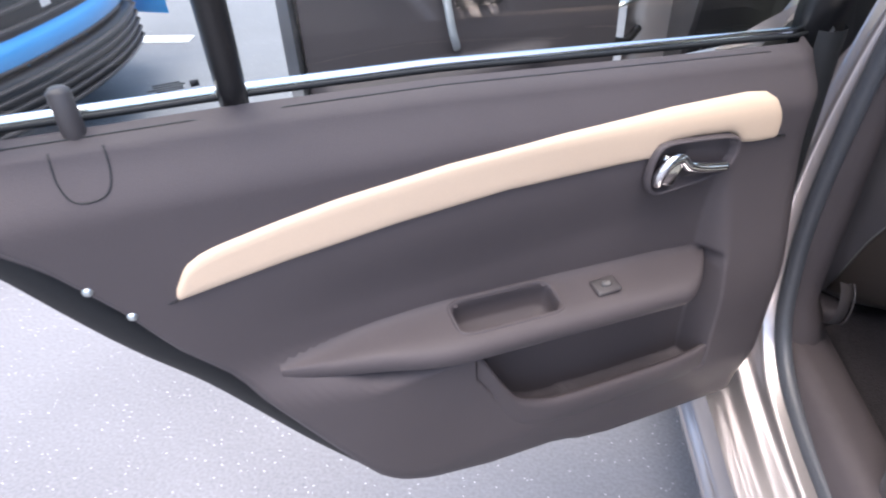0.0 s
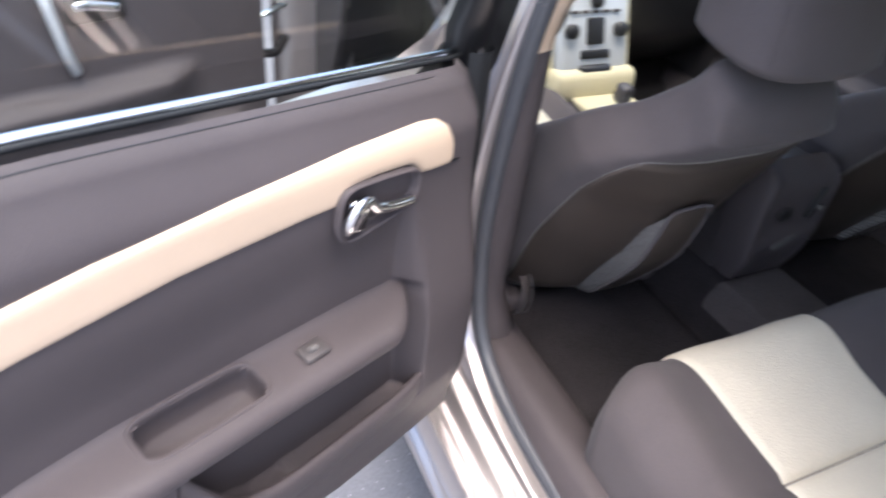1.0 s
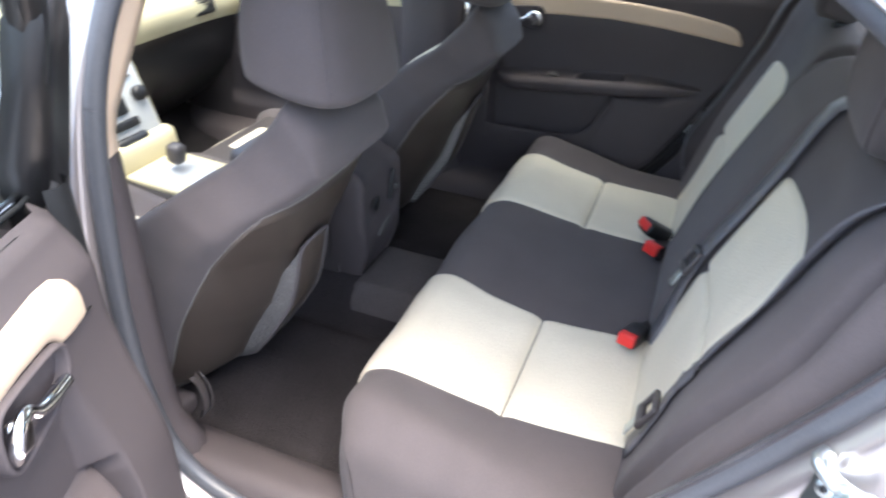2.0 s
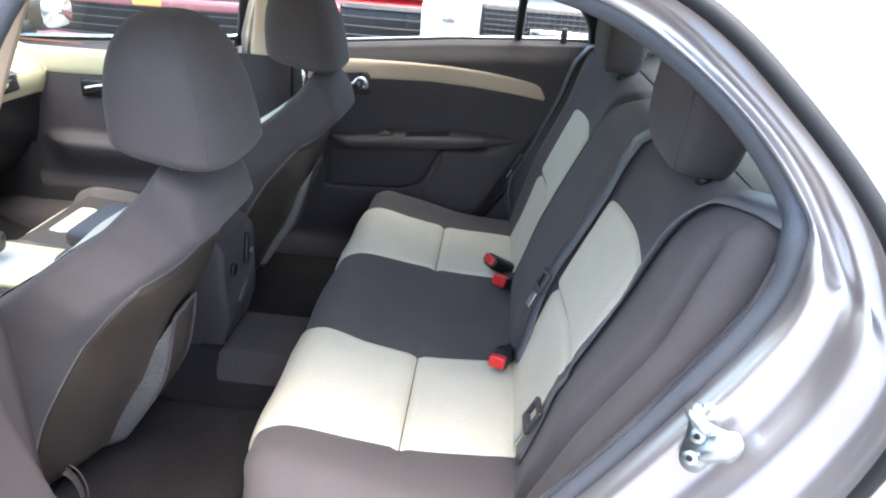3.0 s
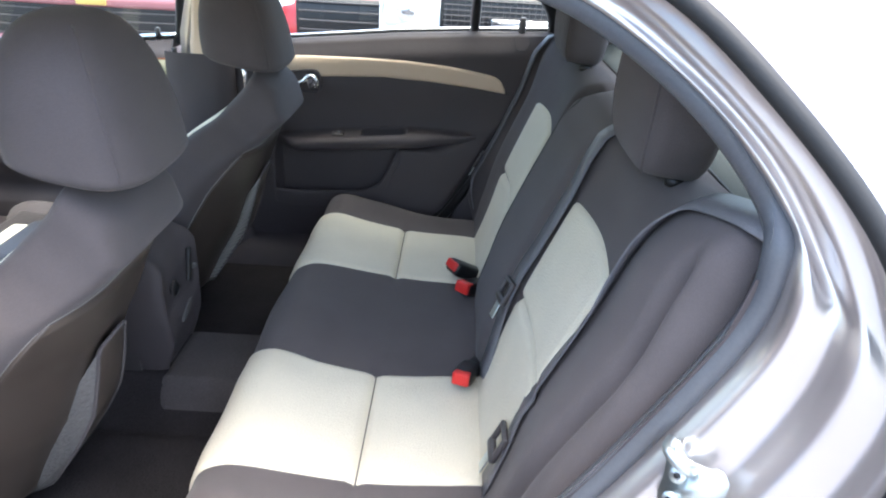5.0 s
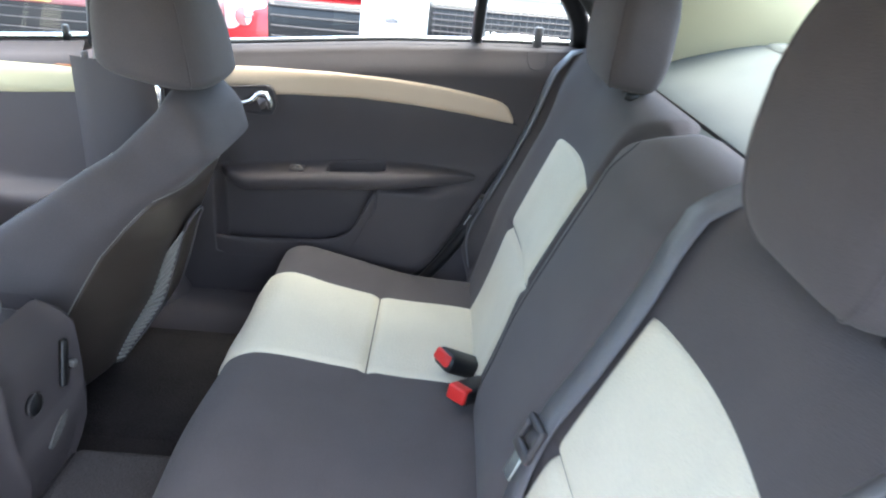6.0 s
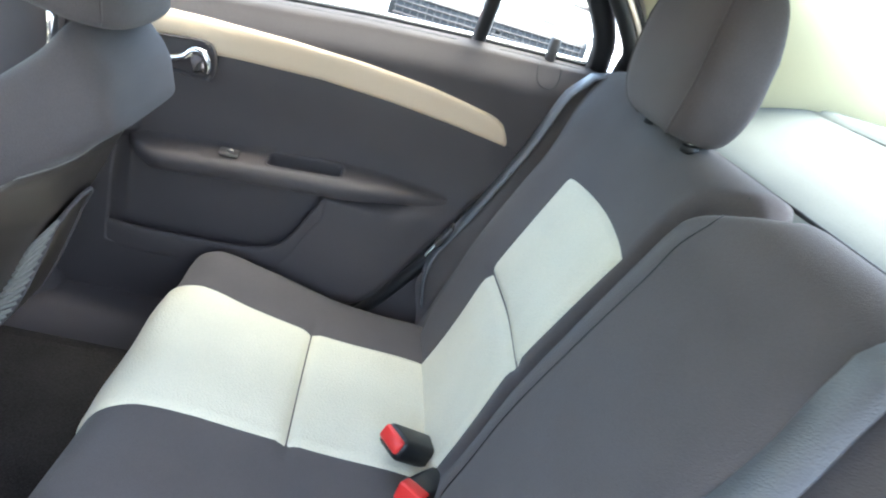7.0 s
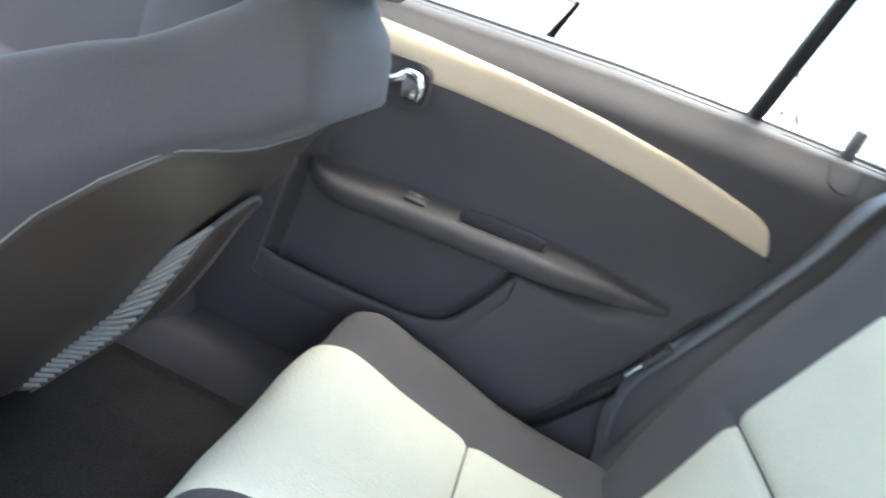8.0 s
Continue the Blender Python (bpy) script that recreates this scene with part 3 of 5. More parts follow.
part("backrest", backrest(-.70, .168), M_DARK, bench, "wide dark cloth backrest with raised middle")
part("backrest", backrest(.168, .70), M_DARK, bench, "narrow dark cloth backrest")
edge_seam = spline([(.100, .60), (.101, .75), (.100, .90), (.100, .985), (.112, 1.037), (.127, 1.066), (.140, 1.085)], 50)
part("seam", tube([back_at(x, s_at(BACK, 1, z), .0004) for x, z in edge_seam], .0012, 6), M_BLACK, bench, "sewn edge of the middle pad")
B0, B1, B2 = s_at(BACK, 1, .53), s_at(BACK, 1, .755), s_at(BACK, 1, .955)


def back_in(s):
    z = along(BACK, s)[0][1]
    return float(np.interp(z, [.53, .75, .97], [.19, .210, .205]))


def back_out(s):
    z = along(BACK, s)[0][1]
    return float(np.interp(z, [.53, .75, .9, .97], [.482, .492, .503, .508]))


def arch(u):
    return B2 + .010 - .012 * (2 * u - 1) ** 2 - .004 * (2 * u - 1) ** 12


for sg in (-1, 1):
    a, b = (back_in, back_out) if sg > 0 else (lambda s: -back_out(s), lambda s: -back_in(s))
    for s0, s1, top in ((B0, B1, None), (B1, B2, arch)):
        v, f = patch(back_at, a, b, s0, s1, 26, 24, top)
        part("back_insert", (v, [tuple(reversed(g)) for g in f]), M_LIGHT, bench, "cream woven insert")


def head_point(c, w, d, h, lean, lon, lat, lift=0.0, sharp=.42):
    m = Matrix.Translation(c) @ Matrix.Rotation(radians(lean), 4, "X")
    cz = power(math.sin(lat), sharp + .1)
    r = power(math.cos(lat), sharp)
    x = power(math.cos(lon), sharp) * r
    y = power(math.sin(lon), sharp) * r
    k = 1 - .14 * smooth(-.1, 1, cz) - .10 * smooth(-.2, -1, cz)
    ky = 1 - .18 * smooth(0, 1, cz)
    return m @ Vector((x * (w / 2 + lift) * k, y * (d / 2 + lift) * ky + .012 * cz, cz * (h / 2 + lift)))


def head_shape(c, w, d, h, lean, sharp=.42):
    """A padded headrest round c: wide, deep, high, leaning back by some degrees."""
    return ellipsoid(lambda lon, lat: head_point(c, w, d, h, lean, lon, lat, 0, sharp), 48, 28)


def headrest(parent, c, w, d, h, lean, base_z, posts=.075):
    hd = part("headrest", head_shape(c, w, d, h, lean), M_DARK, parent, "dark cloth headrest")
    for s in (-1, 1):
        x = c[0] + s * posts
        dz = c[2] - h * .45 - base_z
        y = c[1]
        part("post", tube([(x, y - .0, c[2] - h * .3), (x, y + .2 * dz - .01, base_z - .02)], .0065, 10), M_CHROME, hd, "chrome post")
        part("post_guide", disc((x, y + .2 * dz - .01, base_z - .006), (0, 0, 1), .013, .012, 16, .003), M_BLACK, hd)
        edge = [head_point(c, w, d, h, lean, math.pi / 2 - s * math.pi / 4, -1.35 + 2.7 * k / 29, .0) for k in range(30)]
        part("seam", tube(edge, .0022, 6), M_DARK, hd)
    return hd


for sx in (-.380, .385):
    headrest(bench, (sx, -.246, 1.202 if sx > 0 else 1.199), .28 if sx > 0 else .255, .108, .221 if sx > 0 else .228, 8, 1.086)


part("corner_clip", rbox((.022, .034, .05), (-.640, .385, .435), (12, 0, 20), .008), M_NET, bench, "pale plastic clip at the cushion corner")


# ---- front seats ----
def dome_headrest(parent, c, base_z):
    """A deep headrest with a wide flat foot and a narrow domed top; c is the middle of its foot."""
    def pt(a, k, lift=0.0):
        r = max((1 - k ** 2.2) ** (1 / 2.7), .03) * (1 - .10 * smooth(.06, 0, k) - .75 * smooth(.008, 0, k))
        hw, hd = .141 * r + lift, .096 * r + lift
        q = power(math.sin(a), .64)
        return (c[0] + hw * power(math.cos(a), .64), c[1] + .023 * k + hd * q, c[2] + .215 * k + (.008 + .018 * q) * (1 - k) * r)

    ks = np.r_[0, .004, .01, .03, .06, np.linspace(.1, .9, 22), .93, .955, .975, .99, 1]
    v, f = grid(pt, [2 * math.pi * i / 64 for i in range(64)], ks, wrap=True)
    f += [tuple(range(64))[::-1], tuple((len(ks) - 1) * 64 + i for i in range(64))]
    hd = part("headrest", (v, f), M_DARK, parent, "dark cloth headrest with a domed top")
    for s in (-1, 1):
        part("seam", tube([pt(-math.pi / 2 + s * .82, k, .0) for k in np.linspace(.03, .93, 24)], .0016, 6), M_DARK, hd)
        part("post", tube([(c[0] + s * .07, c[1], c[2] + .03), (c[0] + s * .07, c[1] - .005, base_z - .02)], .0065, 10), M_CHROME, hd, "chrome post")
        part("post_guide", disc((c[0] + s * .07, c[1] - .005, base_z - .006), (0, 0, 1), .013, .012, 16, .003), M_BLACK, hd)
    return hd


def front_seat(cx, slide, lean, head, label, low=.04, ribs=True, sit_low=0.0, puff=.024):
    """A front seat seen from behind; slide and lean move its backrest."""
    seat = empty("front_seat", (cx, 1.05 + slide, .35), label, "car seat", "front seats")
    spine = spline([(.95, .44), (.88, .60), (.805, .735), (.73, .86), (.665, .955), (.61, 1.015), (.575, 1.05)], 60)
    piv = np.array((.95, .44))
    c, s = math.cos(radians(lean)), math.sin(radians(lean))
    spine = np.array([piv + np.array((q[0] * c - q[1] * s, q[0] * s + q[1] * c)) for q in spine - piv])
    spine[:, 0] += slide

    def sec(t):
        k = min(max(t, 0), 1) * (len(spine) - 1)
        i = min(int(k), len(spine) - 2)
        p = spine[i] + (spine[i + 1] - spine[i]) * (k - i)
        d = spine[i + 1] - spine[i]
        d = d / np.linalg.norm(d)
        hw = float(np.interp(t, [0, .15, .45, .62, .70, .77, .83, .90, .98, 1], [.225, .238, .246, .243, .236, .208, .166, .140, .128, .10]))
        rear = float(np.interp(t, [0, .3, .6, .85, .95, 1], [.10, .11, .115, .142, .145, .09]))
        fore = float(np.interp(t, [0, .3, .5, .65, .8, .93, 1], [.10, .10, .06, .01, -.025, -.02, -.01]))
        return p + np.array((d[1], -d[0])) * (fore - rear) / 2, np.array((d[1], -d[0])), hw, (fore + rear) / 2

    def at(a, t, lift=0.0):
        p, f, hw, hd = sec(t)
        x = power(math.cos(a), .34) * (hw + lift)
        q = power(math.sin(a), .34) * (hd + lift)
        if math.sin(a) < 0:
            q -= float(np.interp(t, [0, .1, .4, .65, .82], [.045, .078, .080, .048, 0])) * (1 - min(abs(x) / hw, 1) ** 2)
        q += .025 * (abs(x) / .26) ** 2 * smooth(.1, .4, t) * (1 - smooth(.75, .95, t))
        return (cx + x, p[0] + f[0] * q, p[1] + f[1] * q)

    us = [2 * math.pi * (i + .5) / 72 for i in range(72)]
    v, f = grid(at, us, np.linspace(0, 1, 60), wrap=True)
    f += [tuple(range(72))[::-1], tuple(59 * 72 + i for i in range(72))]
    part("backrest", (v, f), M_DARK, seat, "dark brown-grey cloth backrest")

    def panel(u, w, lift=0.0):
        k = (u - .5) * 2
        e = min(min(u, 1 - u), min(w, 1 - w)) * .5
        return at(-math.pi / 2 + k * .80, .02 + w * .78 - .02 * abs(k) ** 3 * w, lift - .003 + .008 * smooth(0, .012, e))

    cut = np.r_[0, .008, .02, np.linspace(.05, .95, 30), .98, .992, 1]
    part("back_panel", grid(panel, cut, cut), M_BROWN, seat, "brown plastic rear panel")
    rim = [panel(0, k) for k in np.linspace(.05, .97, 24)] + [panel(k, 1) for k in np.linspace(.02, .98, 30)] + [panel(1, k) for k in np.linspace(.97, .05, 24)]
    part("piping", tube(rim, .0035, 6), M_RIB, seat, "raised seam round the rear panel")

    def rear(xr, t, lift):
        """A place on the rear face, xr from -1 to 1 across."""
        return at(-math.pi / 2 + math.copysign(math.asin(min(abs(xr), 1) ** (1 / .34)), xr), t, lift)

    def net(u, w):
        k = (u - .5) * 2
        return rear(k * .18, low + w * .58 - .03 * k * k * w, .010 + puff * math.sin(math.pi * min(w * 1.02, 1)) ** .8)

    def gusset(s, d, w):
        a, b = rear(s * (.25 if ribs else .30), low + w * .46, .004), net(.5 + s * .5, w)
        return tuple(a[i] + (b[i] - a[i]) * d for i in range(3))

    for sg in (-1, 1):
        gu = part("gusset", grid(lambda d, w: gusset(sg, d, w), np.linspace(0, 1, 4), np.linspace(0, 1, 24)), M_NET, seat, "grey elastic pocket side")
        if ribs:
            part("rib", joined(*[tube([gusset(sg, d, w) for d in (.02, .35, .7, .98)], .0036, 5) for w in np.linspace(.05, .97, 24)]), M_RIB, gu, "pale elastic ribs")

    part("pocket", grid(net, np.linspace(0, 1, 24), np.linspace(0, 1, 20)), M_BROWN, seat, "dark map pocket flap")
    part("pocket_hem", tube([net(0, k) for k in np.linspace(0, .96, 20)] + [net(k, 1.0) for k in np.linspace(.02, .98, 24)] + [net(1, k) for k in np.linspace(.96, 0, 20)], .0035, 6), M_DARK, seat)
    # front insert, cushion, side cover, rails
    part("back_insert", grid(lambda u, w: at(math.pi / 2 + (u - .5) * .5, .12 + w * .60, .003), np.linspace(0, 1, 16), np.linspace(0, 1, 16)), M_LIGHT, seat, "cream woven insert")
    prof = spline([(.93, .49), (1.0, .515), (1.15, .53), (1.32, .555), (1.42, .555), (1.465, .51), (1.46, .43), (1.43, .36)], 60) - np.array((0, sit_low))

    def sit(x, w, lift=0.0):
        p, n = along(prof, w)
        k = min(abs(x) / .265, 1)
        roll = .03 * math.exp(-((abs(x) - .215) / .035) ** 2) - .07 * (1 - math.sqrt(max(1 - max((k - .86) / .14, 0) ** 2, 0)))
        return (cx + x, p[0] + slide + n[0] * (lift + roll), p[1] + n[1] * (lift + roll))

    part("cushion", grid(sit, np.linspace(-.265, .265, 41), np.linspace(0, 1, 40)), M_DARK, seat)
    part("seat_insert", patch(sit, lambda q: -.155, lambda q: .155, .08, .80, 16, 16), M_LIGHT, seat, "cream woven insert")
    part("seat_base", rbox((.49, .50, .13), (cx, 1.19 + slide, .43), (4, 0, 0), .03), M_PANEL2, seat)
    for s in (-1, 1):
        part("rail", rbox((.04, .62, .035), (cx + s * .19, 1.12 + slide, .365), (2, 0, 0), .008), M_BLACK, seat)
        part("rail_cover", rbox((.05, .07, .045), (cx + s * .19, .84 + slide, .368), (0, 0, 0), .014), M_PANEL, seat)
        part("side_cover", rbox((.035, .22, .11), (cx + s * .265, .99 + slide, .46), (20, 0, 0), .015), M_PANEL2, seat, "dark plastic hinge cover")
    dome_headrest(seat, head, sec(.97)[0][1])
    return seat


front_seat(-.38, 0, 0, (-.379, .556, 1.041), "dark brown-grey cloth driver's seat with dark rear map pocket", ribs=False)
front_seat(.38, -.04, 0, (.375, .560, 1.044), "dark brown-grey cloth passenger seat with dark rear map pocket", .10, sit_low=.06, puff=.014)

# ---- belts and buckles ----
def belt(name, pts, side, width=.047, label=""):
    b = empty(name, pts[0], label, "seat belt", "rear seat belts")
    part("webbing", strap(pts, side, width), M_BELT, b)
    return b


def tongue(parent, at, turn):
    m = pose(*at, *turn)
    mv = lambda d: ([m @ Vector(v) for v in d[0]], d[1])
    bars = [rbox((.056, .010, .010), (0, 0, .022), (0, 0, 0), .004), rbox((.056, .012, .016), (0, 0, -.016), (0, 0, 0), .005)]
    bars += [rbox((.009, .010, .046), (k * .0235, 0, .002), (0, 0, 0), .004) for k in (-1, 1)]
    lp = part("latch_plate", mv(joined(*bars)), M_PANEL2, parent, "dark latch plate with an open loop")
    part("tongue", mv(rbox((.024, .003, .034), (0, 0, -.040), (0, 0, 0), .001)), M_ZINC, lp, "bright metal tongue")


def on_back(*xz, lift=.006):
    """Places on the backrest's front, from x and height."""
    way = spline(xz, 26) if len(xz) > 2 else xz
    return [back_at(x, s_at(BACK, 1, z), lift) for x, z in way]


bl = belt("seat_belt", [(-.715, -.285, 1.128), (-.69, -.270, 1.132), (-.645, -.258, 1.125), *on_back((-.585, 1.084), (-.563, 1.062), (-.545, 1.030), (-.530, .98), (-.531, .915), (-.517, .84), (-.503, .767), (-.497, .713), (-.500, .64), (-.50, .56), lift=.006)], [(.05, -.92, .3), (.3, -.85, .3), (.85, -.4, .3), (1, -.1, .12), (1, 0, .05), (1, 0, .05)], .047, label="dark webbing belt across the driver's side backrest")
tongue(bl, tuple(Vector(on_back((-.497, .645))[0]) + Vector((0, .012, .004))), (26, 6, 0))
bc = belt("seat_belt", [(-.165, -.315, 1.095), (-.166, -.285, 1.10), *on_back((-.170, 1.06), (-.186, .97), (-.187, .86), (-.181, .765), (-.192, .66), (-.225, .57), lift=.009)], [(1, 0, 0), (.97, 0, .1), (.9, .1, .2)], label="dark webbing centre belt with a latch plate")
tongue(bc, tuple(Vector(on_back((-.182, .738))[0]) + Vector((0, .012, .004))), (26, 10, 8))
br = belt("seat_belt", [(.685, -.31, 1.105), (.675, -.272, 1.110), *on_back((.670, 1.065), (.671, 1.00), (.675, .90), (.677, .80), (.679, .71), (.672, .62), (.665, .56), lift=.005)], [(.95, .2, 0), (.99, .1, .02), (.99, .1, .02)], .036, label="dark webbing belt along the passenger side backrest")
tongue(br, tuple(Vector(on_back((.676, .705))[0]) + Vector((0, .008, .003))), (26, 8, -10))


def buckle(at, turn, label, red=.022, size=1.0):
    b = empty("belt_buckle", at, label, "belt buckle", "rear belt buckles")
    m = pose(*at, *turn) @ Matrix.Scale(size, 4)
    mv = lambda d: ([m @ Vector(v) for v in d[0]], d[1])
    part("housing", mv(rbox((.040, .080, .028), (0, -.0, 0), (0, 0, 0), .008)), M_BLACK, b, "black plastic housing")
    part("button", mv(rbox((.034, red, .025 if red > .015 else .018), (0, .045 - red / 2, .002), (0, 0, 0), .004)), M_RED, b, "red release button")
    part("stalk", mv(rbox((.026, .07, .012), (0, -.06, -.004), (0, 0, 0), .004)), M_BLACK, b)


buckle((-.224, -.006, .577), (14, 0, 72), "black belt buckle with red button lying on the cushion")
buckle((.148, -.024, .566), (16, 0, 50), "black belt buckle with red button lying in the seat gap", size=1.15)
buckle((.228, -.006, .566), (30, 0, 32), "black belt buckle with red button standing up", .008, 1.3)

# ---- doors ----
BELT_Z = lambda y: float(np.interp(y, [-.27, -.21, 0, .21, .5, .68, .72], [1.105, 1.102, 1.092, 1.078, 1.048, 1.030, 1.026]))
Z_LOW = lambda y: float(np.interp(y, [-.262, -.235, -.20, -.153, -.12, -.058, .044, .075, .104, .144, .239, .36, .40, .456, .57, .70], [1.03, 1.02, .985, .915, .85, .766, .592, .545, .518, .492, .462, .450, .428, .415, .408, .404]))


POCKET_LIP = [(.212, .740), (.226, .717), (.25, .668), (.277, .626), (.315, .607), (.36, .600), (.45, .595), (.563, .591), (.61, .594)]


def lip_z(y):
    return float(np.interp(y, [p[0] for p in POCKET_LIP], [p[1] for p in POCKET_LIP]))


def face_x(y, z):
    """Depth of the door's inner face without the pocket, smaller is nearer to the seats."""
    b = BELT_Z(y)
    x = .702 + .030 * smooth(b - .07, b, z) + .02 * smooth(b - .012, b, z)
    # middle field set in, framed by an upright border in front
    x += .013 * smooth(.935, .83, z) * smooth(-.12, .12, y) * smooth(.598, .575, y)
    front = smooth(.57, .61, y)
    under_arm = smooth(.03, .13, y)
    low = (smooth(.80, .745, z) * (1 - under_arm) + smooth(.757, .737, z) * under_arm) * (1 - front) + smooth(.92, .66, z) * front
    x += (.665 + .03 * smooth(.1, -.15, y) - x) * low
    x += .022 * smooth(.56, .43, z)
    # edges turn outwards
    x += .012 * smooth(Z_LOW(y) + .02, Z_LOW(y), z)
    return x + .02 * smooth(.705, .735, y)


def panel_x(y, z):
    """The inner face with the hollow of the map pocket under the armrest."""
    lip = lip_z(y)
    return face_x(y, z) + .050 * smooth(.77, .75, z) * smooth(lip - .045, lip - .040, z) * smooth(.210, .222, y) * smooth(.605, .585, y)


def strip_top(y):
    return float(np.interp(y, [-.100, -.098, -.086, -.077, -.060, -.041, .017, .076, .199, .334, .485, .60, .63, .645, .652, .657, .659], [.926, .936, .957, .967, .974, .978, .988, .996, 1.005, 1.007, 1.004, .998, .993, .983, .967, .947, .938]))


def strip_low(y):
    return float(np.interp(y, [-.100, -.097, .008, .132, .266, .416, .456, .463, .472, .484, .52, .574, .586, .592, .598, .62, .652, .659], [.926, .922, .935, .946, .952, .947, .944, .949, .957, .961, .960, .953, .946, .939, .933, .928, .926, .934]))


def door(move, name, label, group):
    d = empty(name, tuple(move @ Vector((.80, .78, .45))), label, "car door", group)
    P = lambda nm, data, mat, lab="", parent=None: part(nm, data, mat, parent or d, lab, move)
    ys = np.array(sorted({*np.linspace(-.262, .735, 76), *np.linspace(.20, .36, 50), *np.linspace(.565, .615, 16), -.255, -.25}))
    ks = np.r_[0, .01, .025, .05, np.linspace(.08, .60, 150), np.linspace(.61, .92, 40), .94, .955, .97, .98, .99, 1]
    v, f = grid(lambda y, k: (panel_x(y, Z_LOW(y) + (BELT_Z(y) - Z_LOW(y)) * k), y, Z_LOW(y) + (BELT_Z(y) - Z_LOW(y)) * k), ys, ks)
    P("trim_panel", (v, [tuple(reversed(g)) for g in f]), M_PANEL, "dark brown-grey moulded plastic panel")
    # map pocket below the armrest
    lipz = spline(POCKET_LIP, 60)

    def pk(i, k):
        y, z = lipz[int(i)]
        q, dx = [(-.038, .016), (-.010, .012), (-.001, .010), (.001, .004), (-.001, .0), (-.005, -.002), (-.012, -.002), (-.025, -.0015), (-.040, -.001), (-.050, -.0005), (-.056, .001), (-.060, .004)][int(k)]
        dx = dx if k < 4 else dx + .004 * (1 - smooth(.212, .25, y) * smooth(.61, .57, y))
        bulge = .006 * smooth(.25, .36, y) * smooth(.62, .52, y) * smooth(-.062, -.02, q)
        return (face_x(y, z + q) + dx - bulge, y, z + q)

    v, f = grid(pk, range(60), range(12))
    P("map_pocket", (v, f), M_PANEL, "moulded map pocket")
    # beige strip
    ys = np.r_[-.100, -.099, -.097, -.092, -.086, np.linspace(-.08, .44, 40), np.linspace(.45, .60, 40), .615, .63, .638, .645, .650, .654, .657, .659]
    ks = [0, .02, .06, .14, .3, .5, .7, .86, .94, .98, 1]

    def st(y, k):
        a, b = strip_low(y), strip_top(y)
        z = a + (b - a) * k
        e = min(k, 1 - k) * (b - a)
        e = min(e, y + .100, .659 - y)
        return (panel_x(y, z) + .003 - .008 * math.sqrt(smooth(-.001, .006, e)), y, z)

    v, f = grid(st, ys, ks)
    P("trim_strip", (v, [tuple(reversed(g)) for g in f]), M_BEIGE, "curved beige trim strip")
    P("seam", tube([(panel_x(.650, .93) - .001, .650, .930), (panel_x(.66, .93) - .001, .672, .926)], .0015, 5), M_BLACK)
    P("seam", tube([(panel_x(-.10, .92) - .001, -.10, .923), (panel_x(-.16, .92) - .001, -.150, .912)], .0015, 5), M_BLACK)
    # groove under the window
    P("seam", tube([(panel_x(y, BELT_Z(y) - .005) - .0002, y, BELT_Z(y) - .005 - .007 * smooth(-.03, -.02, y) * smooth(.04, .025, y)) for y in np.linspace(-.20, .655, 60)], .0011, 5), M_BLACK, "dark seam below the window")
    # handle recess and lever
    out = [(.457, .945), (.462, .957), (.475, .964), (.52, .960), (.566, .953), (.582, .945), (.586, .930), (.580, .912), (.562, .903), (.51, .898), (.47, .897), (.457, .908), (.454, .925)]
    oc = spline(out + [out[0]], 49)[:-1]
    cx_, cz_ = oc[:, 0].mean(), oc[:, 1].mean()

    def rec(u, k):
        a, b = oc[int(u)]
        sc, dx = [(1.06, .0005), (1.05, -.007), (1.0, -.010), (.95, -.006), (.90, .016), (.45, .022), (.02, .022)][int(k)]
        y, z = cx_ + (a - cx_) * sc, cz_ + (b - cz_) * sc
        return (panel_x(cx_, cz_) - .004 + dx, y, z)

    v, f = grid(rec, range(48), range(7), wrap=True)
    hb = P("handle_bowl", (v, [tuple(reversed(g)) for g in f]), M_PANEL, "dark handle bowl")
    xh = panel_x(cx_, cz_) - .012
    lev = [(xh + .002, .466, .912), (xh - .004, .464, .928), (xh - .006, .474, .944), (xh - .004, .492, .945), (xh - .004, .505, .932), (xh - .003, .53, .922), (xh - .001, .568, .913)]
    v, f = tube(lev, .0075, 10, 50)
    P("lever", (v, f), M_CHROME, "chrome door lever", hb)
    P("lever_paddle", rbox((.011, .034, .040), (xh, .479, .929), (-20, 0, 0), .005), M_CHROME, "chrome lever root", hb)

    # armrest
    sec2 = spline([(.722, .815), (.717, .804), (.711, .796), (.703, .791), (.692, .788), (.678, .786), (.664, .7845), (.653, .782), (.646, .777), (.6425, .769), (.644, .758), (.650, .748), (.660, .743), (.676, .740), (.716, .738)], 44)
    rise = lambda y: float(np.interp(y, [-.02, .1, .19, .33, .41, .48, .53, .59], [.008, .009, .005, -.006, -.013, -.019, -.024, -.024]))

    def arm(a, y):
        k = smooth(-.03, .20, y) ** .7 * math.sqrt(smooth(.592, .51, y))
        x, z = sec2[int(a)]
        back = .716 - .012 * smooth(.12, -.02, y)
        xa, za = back + (x - .716) * (.08 + .92 * k), .775 + rise(y) + (z - .775) * (.45 + .55 * k)
        return (xa + (face_x(y, za) + .002 - xa) * smooth(.786, .812, z), y, za)

    ya = np.r_[np.linspace(-.022, .03, 14), np.linspace(.04, .46, 30), np.linspace(.47, .592, 24)]
    ya = np.array(sorted({*ya, *np.linspace(.18, .34, 44)}))
    v, f = grid(arm, range(44), ya)

    def open_top(g):
        c = sum((Vector(v[i]) for i in g), Vector()) / len(g)
        return c.z > .765 and ((c.y - .262) / .070) ** 6 + ((c.x - .686) / .023) ** 6 < 1

